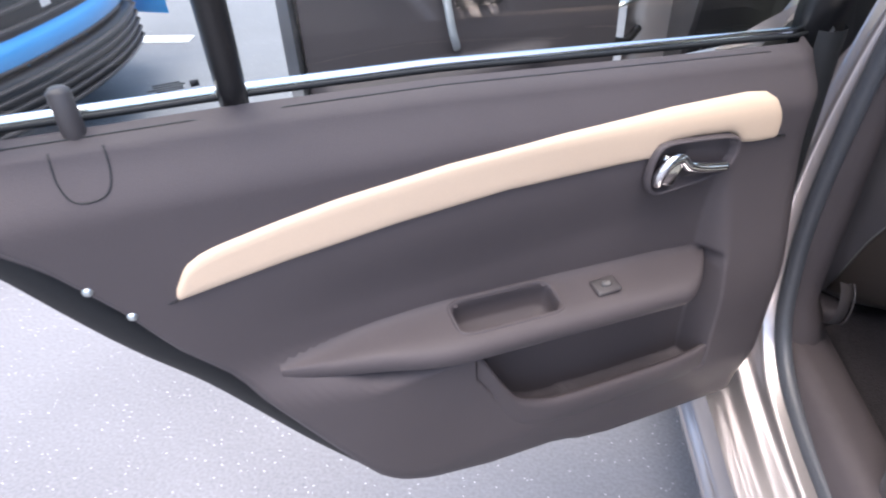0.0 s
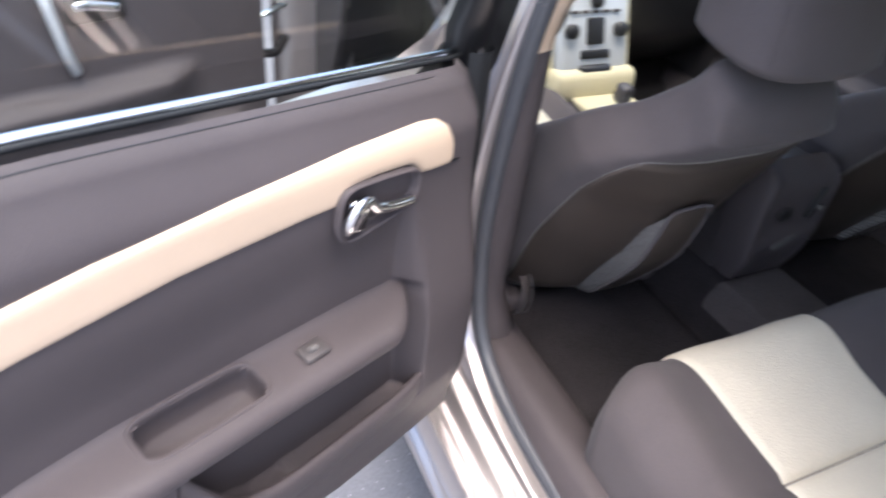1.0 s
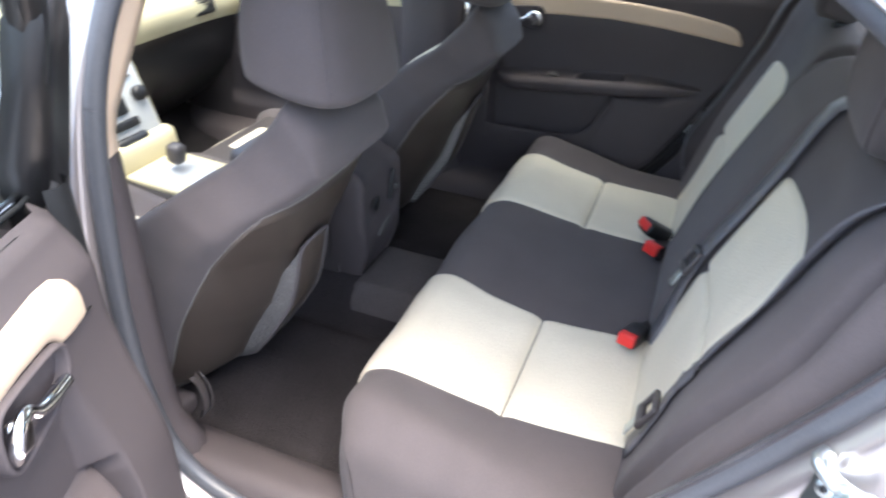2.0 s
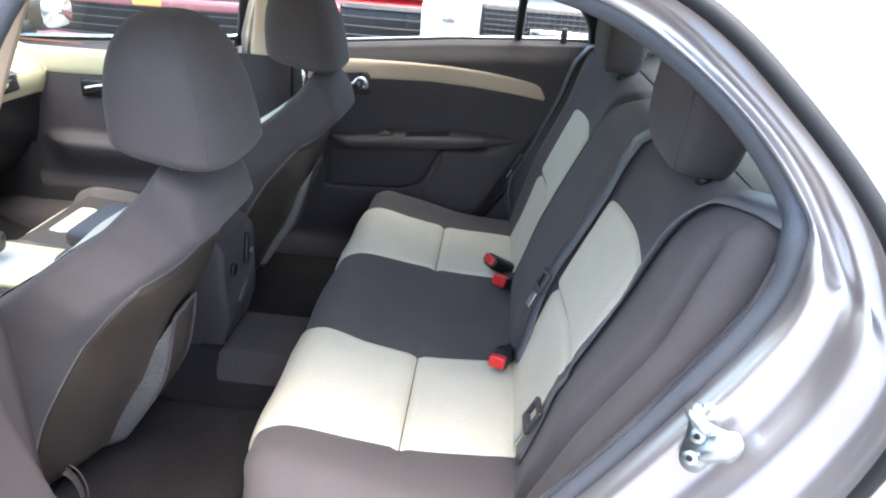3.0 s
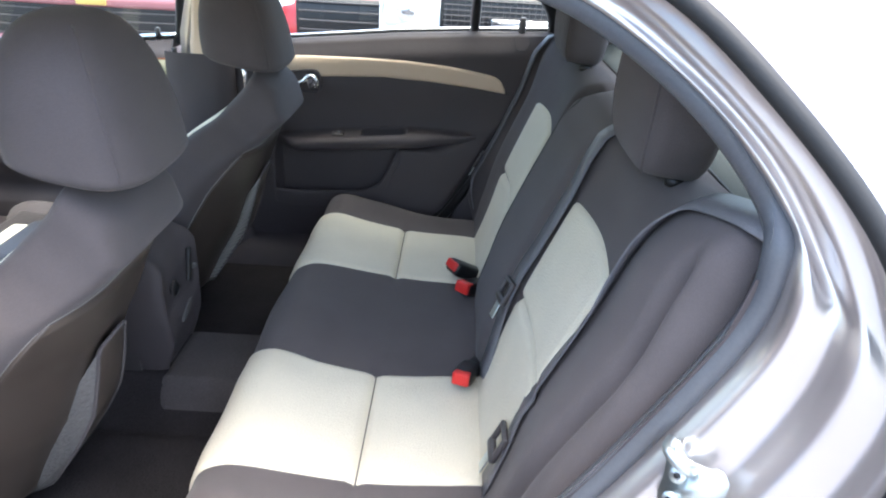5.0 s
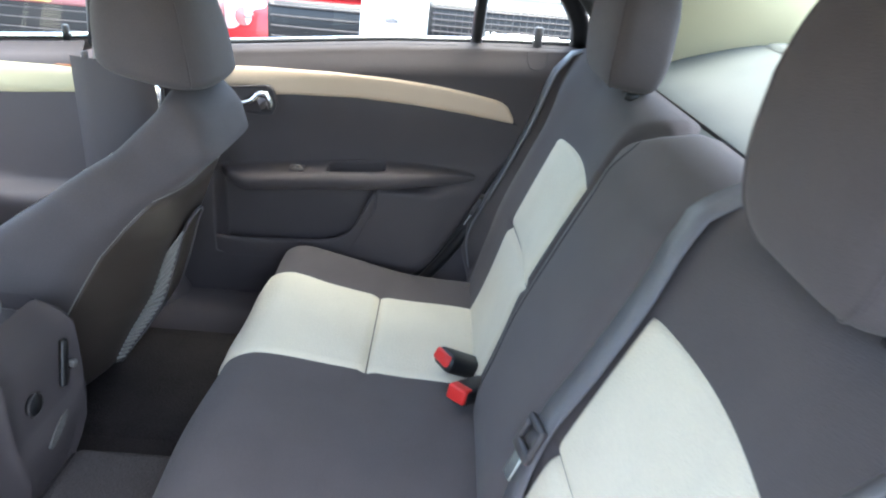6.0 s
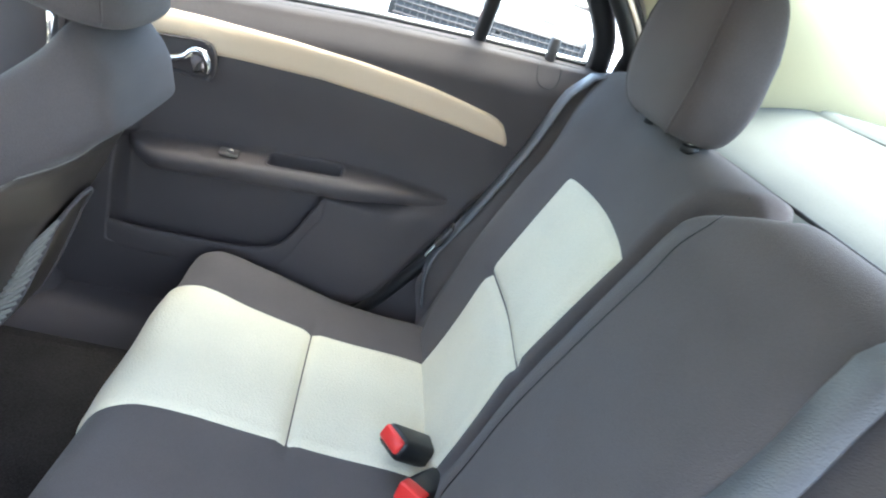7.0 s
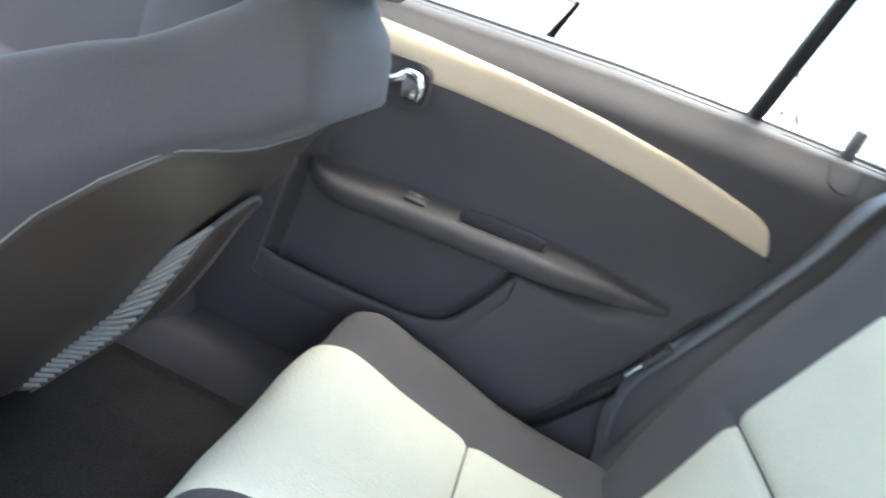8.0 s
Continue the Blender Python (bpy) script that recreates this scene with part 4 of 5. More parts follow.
    f = [g for g in f if not open_top(g)]
    ar = P("armrest", (v, [tuple(reversed(g)) for g in f]), M_PANEL, "moulded armrest with a pull cup")
    # pull cup in the armrest
    def cp(u, k):
        a = 2 * math.pi * u / 44
        sc, dz = [(1.12, .0), (1.08, .0035), (1.0, .0035), (.95, 0), (.90, -.012), (.86, -.034), (.70, -.038), (.02, -.038)][int(k)]
        x, y = .686 + .025 * power(math.sin(a), .34) * (sc if k < 4 else 1 - (1 - sc) * .6), .262 + .071 * power(math.cos(a), .34) * (1 + (sc - 1) * .45)
        if k > 6:
            x, y = .686, .262
        return (x + (.004 if k > 3 else 0), y, float(np.interp(x, [.646, .653, .664, .678, .692, .703, .711, .716], [.777, .782, .7845, .786, .788, .791, .795, .798])) + rise(y) + dz - .001)

    v, f = grid(cp, range(44), range(8), wrap=True)
    P("pull_cup", (v, f), M_PANEL, "sunken pull cup", ar)
    P("switch_bezel", rbox((.026, .036, .006), (.679, .403, .779), (0, -8, 0), .003), M_PANEL2, "", ar)
    P("window_switch", rbox((.008, .013, .008), (.678, .402, .783), (0, -8, 8), .003), M_NET, "small window switch with pale edge", ar)
    # belt moulding, glass, frame
    ys = np.linspace(-.235, .745, 40)
    P("belt_seal", tube([(.772, y, BELT_Z(y) + .001) for y in ys], (.003, .0035), 8), M_RUBBER, "black rubber window seal")
    P("belt_moulding", tube([(.783, y, BELT_Z(y) + .002) for y in ys], (.006, .007), 8), M_CHROME, "bright window moulding")
    lean = lambda z, x0=.79: x0 - .43 * max(z - 1.06, 0)
    W = [(.775, 1.03), (.765, 1.13), (.72, 1.25), (.62, 1.335), (.48, 1.365), (.3, 1.375), (.12, 1.368), (0, 1.345), (-.09, 1.30), (-.17, 1.23), (-.222, 1.16), (-.235, 1.10)]
    wl = spline(W, 60)
    gl = [(lean(z), y, z) for y, z in wl]
    P("window_frame", tube([(lean(z, .785), y, z) for y, z in wl], (.020, .022), 10), M_BLACK, "black window frame")
    post = [(.742, .985), (.742, 1.06), (.735, 1.15), (.71, 1.23), (.75, 1.27), (.80, 1.20), (.822, 1.10), (.825, 1.0), (.80, .975), (.77, .97)]
    P("frame_post", prism(post, lambda a, b, h: (lean(b, .765) + h, a, b), .035), M_BLACK, "black window frame post")
    low = [(y, BELT_Z(y) - .02) for y in np.linspace(-.235, .775, 60)]
    v = []
    for k in np.linspace(0, 1, 6):
        for i in range(60):
            y0, z0 = wl[59 - i]
            y1, z1 = low[i]
            y, z = y1 + (y0 - y1) * k, z1 + (z0 - z1) * k
            v.append((lean(z), y, z))
    f = [(j * 60 + i, j * 60 + i + 1, (j + 1) * 60 + i + 1, (j + 1) * 60 + i) for j in range(5) for i in range(59)]
    pane = P("window_pane", (v, f), M_GLASS, "clear window glass")
    P("divider_bar", tube([(lean(z, .782), y, z) for y, z in ((.003, 1.085), (.0, 1.20), (-.005, 1.33))], (.014, .016), 8, 10), M_BLACK, "black window divider bar")
    # maker's mark on the quarter glass, unreadable small print
    for dy, z, w, h in ((-.028, 1.115, .008, .006), (-.052, 1.1195, .024, .0011), (-.050, 1.117, .028, .0011), (-.054, 1.1145, .032, .0011), (-.050, 1.112, .024, .0011)):
        P("glass_mark", rbox((.001, w, h), (lean(z) - .002, dy, z), (0, 0, 0), 0), M_BLACK, "dark printed mark", pane)
    # lock pin
    P("lock_pin", joined(disc((.752, -.137, 1.048), (.0, 0, 1), .0105, .090, 14, .004)), M_PANEL2, "lock pin")
    pin = [tuple(q) for q in spline([(-.160, 1.090), (-.160, 1.068), (-.152, 1.052), (-.134, 1.049), (-.121, 1.055), (-.116, 1.07), (-.116, 1.088)], 24)]
    P("seam", tube([(panel_x(y, z) - .0005, y, z) for y, z in pin], .0009, 5), M_BLACK)
    # outer shell and edges
    IN = spline([(.745, 1.04), (.747, .8), (.745, .6), (.725, .400), (.57, .392), (.43, .396), (.258, .448), (.104, .503), (.036, .582), (-.075, .765), (-.14, .855), (-.178, .915), (-.222, .99), (-.255, 1.04), (-.265, 1.10)], 90)
    SH = spline([(.79, 1.045), (.785, .8), (.78, .6), (.76, .385), (.6, .355), (.42, .355), (.25, .375), (.08, .42), (-.02, .50), (-.16, .66), (-.25, .77), (-.30, .85), (-.355, .95), (-.36, 1.03), (-.31, 1.11)], 90)
    SH = IN + (SH - IN) * np.interp(np.arange(90), [0, 20, 30, 45, 80, 89], [1, .9, .7, .5, .5, .9])[:, None]
    out_w = np.gradient(IN, axis=0)
    out_w = np.stack([out_w[:, 1], -out_w[:, 0]], 1) / np.linalg.norm(out_w, axis=1)[:, None]
    out_w *= np.sign((out_w * (IN - np.array((.25, .8)))).sum(1))[:, None]

    def edge(u, k):
        a, b = IN[int(u)], SH[int(u)]
        sc, x = [(0, .75), (.15, .755), (.3, .765), (.35, .80), (.6, .835), (.95, .85), (1.0, .868)][int(k)]
        q = a + (b - a) * sc
        return (x - .04 * smooth(1.0, 1.1, q[1]), q[0], q[1])

    v, f = grid(edge, range(90), range(7))
    P("door_edge", (v, f), M_PAINT, "painted door edge")
    P("door_seal", grid(lambda i, k: (.737 + [.012, 0, -.004, 0, .012][int(k)], *(IN[int(i)] + out_w[int(i)] * [-.012, -.004, .012, .026, .034][int(k)])), range(90), range(5)), M_RUBBER, "black rubber door seal")

    def skin(u, k):
        p = SH[int(u)]
        yy = .22 + (p[0] - .22) * k
        zz = .70 + (p[1] - .70) * k
        return (.868 + .022 * (1 - k * k) - .05 * smooth(.95, 1.1, zz) * k, yy, zz)

    v, f = grid(skin, range(90), [.02, .2, .4, .6, .8, .92, 1.0])
    P("outer_skin", (v, f), M_PAINT, "painted outer skin")
    P("skin_top", grid(lambda y, k: (.868 - .05 * k + .01 * (1 - k), y, .98 + (BELT_Z(min(y, .7)) - 1.03) * k), np.linspace(-.33, .79, 20), [0, .5, 1]), M_PAINT)
    P("inner_skin", grid(lambda u, k: (.80, .22 + (IN[int(u)][0] - .22) * k, .70 + (IN[int(u)][1] - .70) * k), range(90), [.02, .5, 1.0]), M_PAINT)
    for (y, z) in ((-.167, .960), (-.140, .918)) if move is OPEN else ():
        P("clip", joined(disc((.722, y, z), (-1, 0, 0), .010, .012, 12, .003), disc((.712, y, z), (-1, -.5, 0), .005, .014, 8, .002)), M_ZINC, "small metal fastener")
    return d


door(OPEN, "rear_door", "open rear door with dark panel, beige strip and chrome lever", "rear doors")
door(PLAIN, "rear_door", "closed rear door with dark panel, beige strip and chrome lever", "rear doors")


# ---- front doors ----
def front_door(move, label, lever_y=1.37):
    d = empty("front_door", tuple(move @ Vector((.80, 1.75, .45))), label, "car door", "front doors")
    P = lambda nm, data, mat, lab="", parent=None: part(nm, data, mat, parent or d, lab, move)
    bz = lambda y: float(np.interp(y, [.88, .97, 1.3, 1.8], [1.022, 1.012, .985, .955]))

    def px(y, z):
        x = .725 + .04 * smooth(bz(y) - .05, bz(y), z) - .06 * smooth(.52, .645, z) * smooth(.675, .655, z) * smooth(.93, 1.0, y) * smooth(1.62, 1.48, y)
        x -= .03 * smooth(.52, .48, z) * smooth(1.0, 1.1, y) * smooth(1.75, 1.65, y)
        return x + .03 * smooth(.36, .31, z)

    v, f = grid(lambda y, k: (px(y, .31 + (bz(y) - .31) * k), y, .31 + (bz(y) - .31) * k), np.linspace(.915, 1.80, 60), np.r_[0, .02, .05, np.linspace(.1, 1, 50)])
    P("trim_panel", (v, [tuple(reversed(g)) for g in f]), M_PANEL, "dark brown-grey moulded panel")
    st = lambda y, k: (px(y, .93) + .001 - .008 * math.sqrt(smooth(0, .2, min(k, 1 - k))), y, .885 - .05 * (y - 1.3) - .005 * smooth(.92, 1.1, y) + (.075 + .05 * (y - 1.3) + .005 * smooth(.92, 1.1, y) - .01 * (y - 1.3)) * k)
    v, f = grid(st, np.linspace(.93, 1.76, 34), [0, .03, .1, .3, .5, .7, .9, .97, 1])
    P("trim_strip", (v, [tuple(reversed(g)) for g in f]), M_CREAM, "cream trim strip")
    P("pin_strip", tube([(px(y, .975) - .002, y, .966 + .003 * (y - 1.3)) for y in np.linspace(.93, 1.76, 12)], .003, 6), material("wood_line", (.35, .12, .05), .3, bump=0), "thin red-brown inlay")
    hb = P("handle_bowl", rbox((.02, .13, .06), (px(1.5, .90) - .003, lever_y, .832), (0, 0, 0), .009), M_BLACK, "black handle bowl")
    P("lever", tube([(px(1.5, .9) - .018, lever_y - .045, .842), (px(1.5, .9) - .022, lever_y - .025, .845), (px(1.5, .9) - .018, lever_y + .045, .829)], (.006, .011), 10, 16), M_CHROME, "chrome door lever", hb)
    P("pull_handle", tube([(px(1.27, .72) + .0, 1.312, .70), (px(1.27, .8) - .025, 1.29, .76), (px(1.27, .88) - .02, 1.275, .86), (px(1.27, .9) + .005, 1.27, .895)], (.010, .013), 8, 20), M_SILVER, "pale pull handle")
    P("window_pane", grid(lambda u, k: (.79 - .43 * .33 * k, .90 + (.85 - .35 * k) * u - .08 * k, bz(.9 + .85 * u) - .02 + (1.36 - bz(.9)) * k), np.linspace(0, 1, 12), np.linspace(0, 1, 8)), M_GLASS, "clear window glass")
    fr = [(.79, .90, 1.01), (.73, .86, 1.15), (.665, .82, 1.29), (.645, .86, 1.35), (.64, 1.1, 1.352), (.69, 1.4, 1.24), (.75, 1.65, 1.08), (.79, 1.78, .96)]
    P("window_frame", tube(fr, (.018, .02), 10, 50), M_BLACK, "black window frame")
    P("belt_moulding", tube([(.81, y, bz(y) + .006) for y in np.linspace(.9, 1.78, 20)], .008, 8), M_CHROME, "bright window moulding")
    P("edge_seal", tube([(.722, .905, .36), (.720, .903, .7), (.728, .90, 1.0)], .008, 8, 20), M_BLACK, "black door edge seal")
    # outside mirror at the front corner of the window
    mir = P("outside_mirror", ellipsoid(lambda u, w: (.985 + .105 * power(math.cos(u), .6) * power(math.cos(w), .6), 1.70 + .05 * power(math.sin(u), .8) * power(math.cos(w), .6), 1.03 + .068 * power(math.sin(w), .7)), 28, 16), M_BLACK, "dark outside mirror housing")
    P("mirror_glass", prism([(.088 * power(math.cos(k), .6), .053 * power(math.sin(k), .6)) for k in np.linspace(0, 2 * math.pi, 28, endpoint=False)], lambda a, b, h: (.987 + a, 1.650 - h, 1.03 + b), .004), M_CHROME, "mirror glass", mir)
    P("mirror_foot", rbox((.10, .05, .05), (.86, 1.70, .985), (0, 0, 0), .015), M_BLACK, "", mir)
    P("lock_pin", disc((.80, .975, .995), (0, 0, 1), .008, .05, 12, .003), M_BLACK, "lock pin")
    P("outer_skin", grid(lambda y, k: (.875 + .012 * math.sin(math.pi * k) - .04 * smooth(.85, 1, k), y, .28 + (bz(y) - .275) * k), np.linspace(.885, 1.83, 14), np.linspace(0, 1, 14)), M_PAINT)
    P("door_edge", grid(lambda y, k: (.735 + .14 * k, .905 - .02 * k, .30 + y * .70), np.linspace(0, 1, 12), [0, .2, .25, .6, .65, 1]), M_PAINT)
    P("door_bottom", grid(lambda y, k: (.735 + .14 * k, y, .31 - .03 * k), np.linspace(.89, 1.82, 12), [0, .5, 1]), M_PAINT)
    P("door_edge", grid(lambda y, k: (.735 + .14 * k, 1.80 + .03 * k, .30 + y * .65), np.linspace(0, 1, 12), [0, .5, 1]), M_PAINT)
    return d


HINGE_F = Vector((-.865, 1.85, 0))
OPEN_F = Matrix.Translation(HINGE_F) @ Matrix.Rotation(radians(-66), 4, "Z") @ Matrix.Translation(-HINGE_F) @ MIRROR @ Matrix.Translation((0, -.075, 0))
front_door(OPEN_F, "open driver's door with dark inner panel", 1.375)
front_door(PLAIN, "closed passenger door with cream strip")

# ---- striker on the rear door frame ----
stk = empty("door_striker", (-.80, -.215, .875), "bright zinc door striker bolted to the door frame", "door striker")
m = pose(-.778, -.217, .876, 0, 20, -33)
place = lambda d: ([m @ (Vector(v) * .95) for v in d[0]], d[1])
outl = [(-.026, .030), (-.016, .036), (-.004, .020), (.020, .018), (.034, .022), (.046, .008), (.040, -.014), (.020, -.026), (.008, -.046), (-.010, -.048), (-.020, -.034), (-.020, -.006)]
oo = spline(outl + [outl[0]], 40)[:-1]
part("plate", place(prism([tuple(p) for p in oo], lambda a, b, h: (-h, -a, b), .005)), M_ZINC, stk, "stamped zinc plate")
part("loop", place(tube([(-.002, .024, .032), (-.026, .022, .030), (-.034, .012, .024), (-.030, -.004, .016), (-.002, -.008, .012)], .0058, 10, 30)), M_ZINC, stk)
for y, z in ((.006, -.002), (.006, -.032)):
    part("bolt", place(disc((-.005, y, z), (-1, 0, 0), .0095, .003, 18, .001)), M_ZINC, stk)
    part("bolt_socket", place(disc((-.0078, y, z), (-1, 0, 0), .0045, .001, 6)), M_BLACK, stk)

# ---- dashboard, console, steering wheel ----
dash = empty("dashboard", (0, 1.65, .8), "cream and dark dashboard with silver centre stack", "dashboard")


def dash_top():
    prof = spline([(1.52, .83), (1.50, .88), (1.52, .935), (1.60, .975), (1.75, .995), (1.95, .985)], 24)
    return grid(lambda u, k: (u, prof[int(k)][0] + .05 * (abs(u) / .7) ** 2, prof[int(k)][1] - .02 * (abs(u) / .7) ** 4), np.linspace(-.72, .72, 31), range(24))


def dash_low():
    prof = spline([(1.52, .835), (1.545, .80), (1.56, .72), (1.60, .62), (1.70, .52), (1.85, .42)], 24)
    v, f = grid(lambda u, k: (u, prof[int(k)][0] + .04 * (abs(u) / .7) ** 2, prof[int(k)][1]), np.linspace(-.72, .72, 31), range(24))
    return v, [tuple(reversed(g)) for g in f]


part("top", dash_top(), M_CREAM, dash, "cream upper dashboard")
part("lower_panel", dash_low(), M_BLACK, dash, "black lower dashboard")
for s in (-1, 1):
    part("end_cap", prism([(1.53, .815), (1.50, .88), (1.54, .95), (1.70, .99), (1.95, .97), (1.95, .815)], lambda a, b, h: (s * (.715 + h), a + .045, b), .02), M_CREAM, dash, smooth=False)
for s in (-1, 1):
    part("end_cap", prism([(1.535, .813), (1.95, .813), (1.95, .42), (1.80, .42), (1.66, .53), (1.57, .70)], lambda a, b, h: (s * (.712 + h), a + .045, b), .02), M_PANEL2, dash, smooth=False)
for cx in (-.655, .50):
    vent = part("air_vent", rbox((.105, .03, .062), (cx, 1.543, .880), (-12, 0, 0), .010), M_BLACK, dash, "black air vent")
    for k in range(6):
        part("slat", rbox((.095, .012, .003), (cx, 1.527 + .002 * (5 - k), .856 + .0096 * k), (20, 0, 0), .001), M_PANEL2, vent)
part("surround", joined(rbox((.33, .05, .42), (-.02, 1.505, .735), (-20, 0, 0), .03), rbox((.30, .10, .10), (-.02, 1.42, .585), (-10, 0, 0), .03)), M_CREAM, dash, "cream surround of the centre stack")
stack = part("control_panel", joined(rbox((.25, .05, .33), (-.02, 1.475, .755), (-20, 0, 0), .02)), M_SILVER, dash, "silver centre stack")
tilt = lambda x, z: (x, 1.447 + (z - .755) * math.tan(radians(20)), z)
for x, z, r in ((-.105, .735, .021), (.065, .735, .021), (-.02, .81, .019)):
    a = tilt(x, z)
    part("knob", disc((a[0], a[1] + .004, a[2]), (0, -.94, -.34 * -1), r, .024, 24, .005), M_BLACK, stack, "black round knob")
for x, z, w, h in ((-.02, .735, .06, .075), (-.02, .675, .10, .025), (-.02, .865, .17, .05)):
    a = tilt(x, z)
    part("button_panel", rbox((w, .014, h), a, (-20, 0, 0), .006), M_BLACK, stack)
for k in range(5):
    a = tilt(-.02 + (k - 2) * .036, .785)
    part("button", rbox((.026, .012, .009), a, (-20, 0, 0), .003), M_PANEL2, stack)
part("tray", rbox((.12, .05, .05), (-.02, 1.41, .62), (-20, 0, 0), .015), M_BLACK, stack, "dark open tray")

console = empty("centre_console", (0, 1.15, .45), "dark centre console with cream top and gear lever", "centre console")


def console_shape():
    prof = [(1.47, .62), (1.38, .57), (1.25, .55), (1.10, .555), (1.04, .65), (.95, .665), (.74, .675), (.72, .66), (.715, .56), (.715, .44)]
    ps = spline(prof, 40)

    def at(u, k):
        y, z = ps[int(k)]
        w = [(-1, -.9), (-1, -.3), (-.96, -.02), (-.85, 0), (0, .004), (.85, 0), (.96, -.02), (1, -.3), (1, -.9)][int(u)]
        return (-.005 + w[0] * .105, y, z + w[1] * (z - .36))

    return grid(at, range(9), range(40))


part("body", console_shape(), M_PANEL2, console, "dark plastic console")
part("top_plate", rbox((.20, .36, .02), (-.005, 1.245, .553), (2, 0, 0), .008), M_CREAM, console, "cream console top")
part("armrest_lid", rbox((.20, .32, .045), (-.005, .86, .688), (1, 0, 0), .02), M_PANEL2, console, "dark padded lid")
part("gear_plate", rbox((.11, .17, .012), (-.005, 1.22, .558), (3, 0, 0), .005), M_SILVER, console, "silver gear plate")
part("gear_lever", tube([(-.005, 1.29, .56), (-.005, 1.275, .60)], .009, 10), M_CHROME, console, "chrome gear lever")
part("gear_knob", rbox((.045, .05, .06), (-.005, 1.272, .615), (10, 0, 0), .018), M_PANEL2, console)


def console_rear():
    """The rounded rear end of the console, narrower towards the tunnel, with a raised rim round its upper field."""
    zs = [.435, .45, .48, .52, .555, .575, .585, .595, .62, .66, .70, .722, .735, .742]
    us = [-1.22, -1.12, -1.03, -1, -.97, -.92, -.88, -.84, -.5, 0, .5, .84, .88, .92, .97, 1, 1.03, 1.12, 1.22]

    def at(u, z):
        w = float(np.interp(z, [.435, .52, .60, .68, .742], [.078, .090, .104, .106, .092]))
        a = abs(u)
        rim = smooth(.82, .90, a) * smooth(.98, .94, a) + smooth(.59, .575, z) * smooth(.50, .56, z)
        y = .640 - .006 * min(rim, 1) + .09 * smooth(.96, 1.22, a) + .05 * smooth(.71, .745, z) + .025 * smooth(.52, .435, z)
        return (-.022 + min(a, 1.03) * math.copysign(w, u), y, z)

    v, f = grid(at, us, zs)
    return v, f


rear = part("rear_cover", console_rear(), M_PANEL, console, "dark rounded rear console cover")
part("slot", rbox((.016, .012, .080), (.028, .636, .650), (0, 14, 0), .006), M_BLACK, rear, "dark slot")
part("slot_tab", rbox((.016, .014, .014), (.046, .634, .636), (0, 14, 0), .005), M_NET, rear, "small pale tab")
part("power_socket", disc((-.058, .640, .634), (0, -1, .05), .017, .008, 20, .003), M_BLACK, rear, "round black socket")
part("socket_rim", tube([(-.058 + .018 * math.cos(k), .634, .634 + .018 * math.sin(k)) for k in np.linspace(0, 2 * math.pi, 25)], .0018, 6, caps=False), M_PANEL2, rear)
part("label_plate", prism([(.030 * math.cos(k), .011 * math.sin(k)) for k in np.linspace(0, 2 * math.pi, 24, endpoint=False)], lambda p, q, h: (-.018 + p, .638 - h, .556 + q + .45 * p), .006), M_NET, rear, "pale oval plate", smooth=False)

wheel_ob = empty("steering_wheel", (-.42, 1.32, .92), "dark steering wheel with silver spoke buttons", "steering wheel")
mw = pose(-.42, 1.33, .935, 64, 0, 0)
rim = [tuple(mw @ Vector((.19 * math.cos(2 * math.pi * i / 48), .19 * math.sin(2 * math.pi * i / 48), 0))) for i in range(49)]
part("rim", tube(rim, .0155, 12, caps=False), M_PANEL2, wheel_ob, "dark leather rim")
part("hub", ([mw @ Vector(v) for v in rbox((.16, .13, .05), (0, -.005, -.02), (0, 0, 0), .025)[0]], rbox((.16, .13, .05), (0, -.005, -.02), (0, 0, 0), .025)[1]), M_PANEL2, wheel_ob)
for s in (-1, 1):
    d = rbox((.11, .045, .02), (s * .125, 0, -.01), (0, 0, 0), .008)
    part("spoke", ([mw @ Vector(v) for v in d[0]], d[1]), M_SILVER, wheel_ob, "silver spoke with buttons")
d = rbox((.04, .10, .02), (0, -.12, -.01), (0, 0, 0), .008)
part("spoke", ([mw @ Vector(v) for v in d[0]], d[1]), M_PANEL2, wheel_ob)
part("column", tube([(-.42, 1.36, .92), (-.42, 1.60, .80)], .05, 14), M_PANEL2, wheel_ob)

# front pillar faces and footwell side at the open driver's door
for sd in (MIRROR, PLAIN):
    part("front_pillar", grid(lambda u, k: ([.70, .73, .80, .86, .87][int(u)], 1.86 + [0, .0, .015, .02, .03][int(u)] - .02 * k, .26 + k * .76), range(5), np.linspace(0, 1, 8)), M_PAINT, car, move=sd)
    part("front_pillar", tube([(.80, 1.88, 1.0), (.72, 1.50, 1.20), (.62, 1.12, 1.37)], (.035, .03), 10, 20), M_PAINT, car, move=sd)
    part("footwell_cover", grid(lambda u, k: (.69 + .02 * u, 1.62 + .25 * u, .33 + k * .5), np.linspace(0, 1, 5), np.linspace(0, 1, 5)), M_PANEL2, cabin, move=sd)
part("bulkhead", grid(lambda u, k: (u, 1.96, .3 + k * .7), np.linspace(-.72, .72, 5), np.linspace(0, 1, 4)), M_BLACK, cabin)
chk = empty("door_check", (-.84, 1.845, .70), "bright metal door check strap with a cable boot", "door check")
part("strap", tube([(-.82, 1.87, .70), (-.93, 1.76, .70)], (.014, .006), 8), M_ZINC, chk)
part("cable_boot", tube([(-.82, 1.87, .60), (-.87, 1.80, .585), (-.93, 1.78, .60)], .013, 10, 16), M_BLACK, chk)


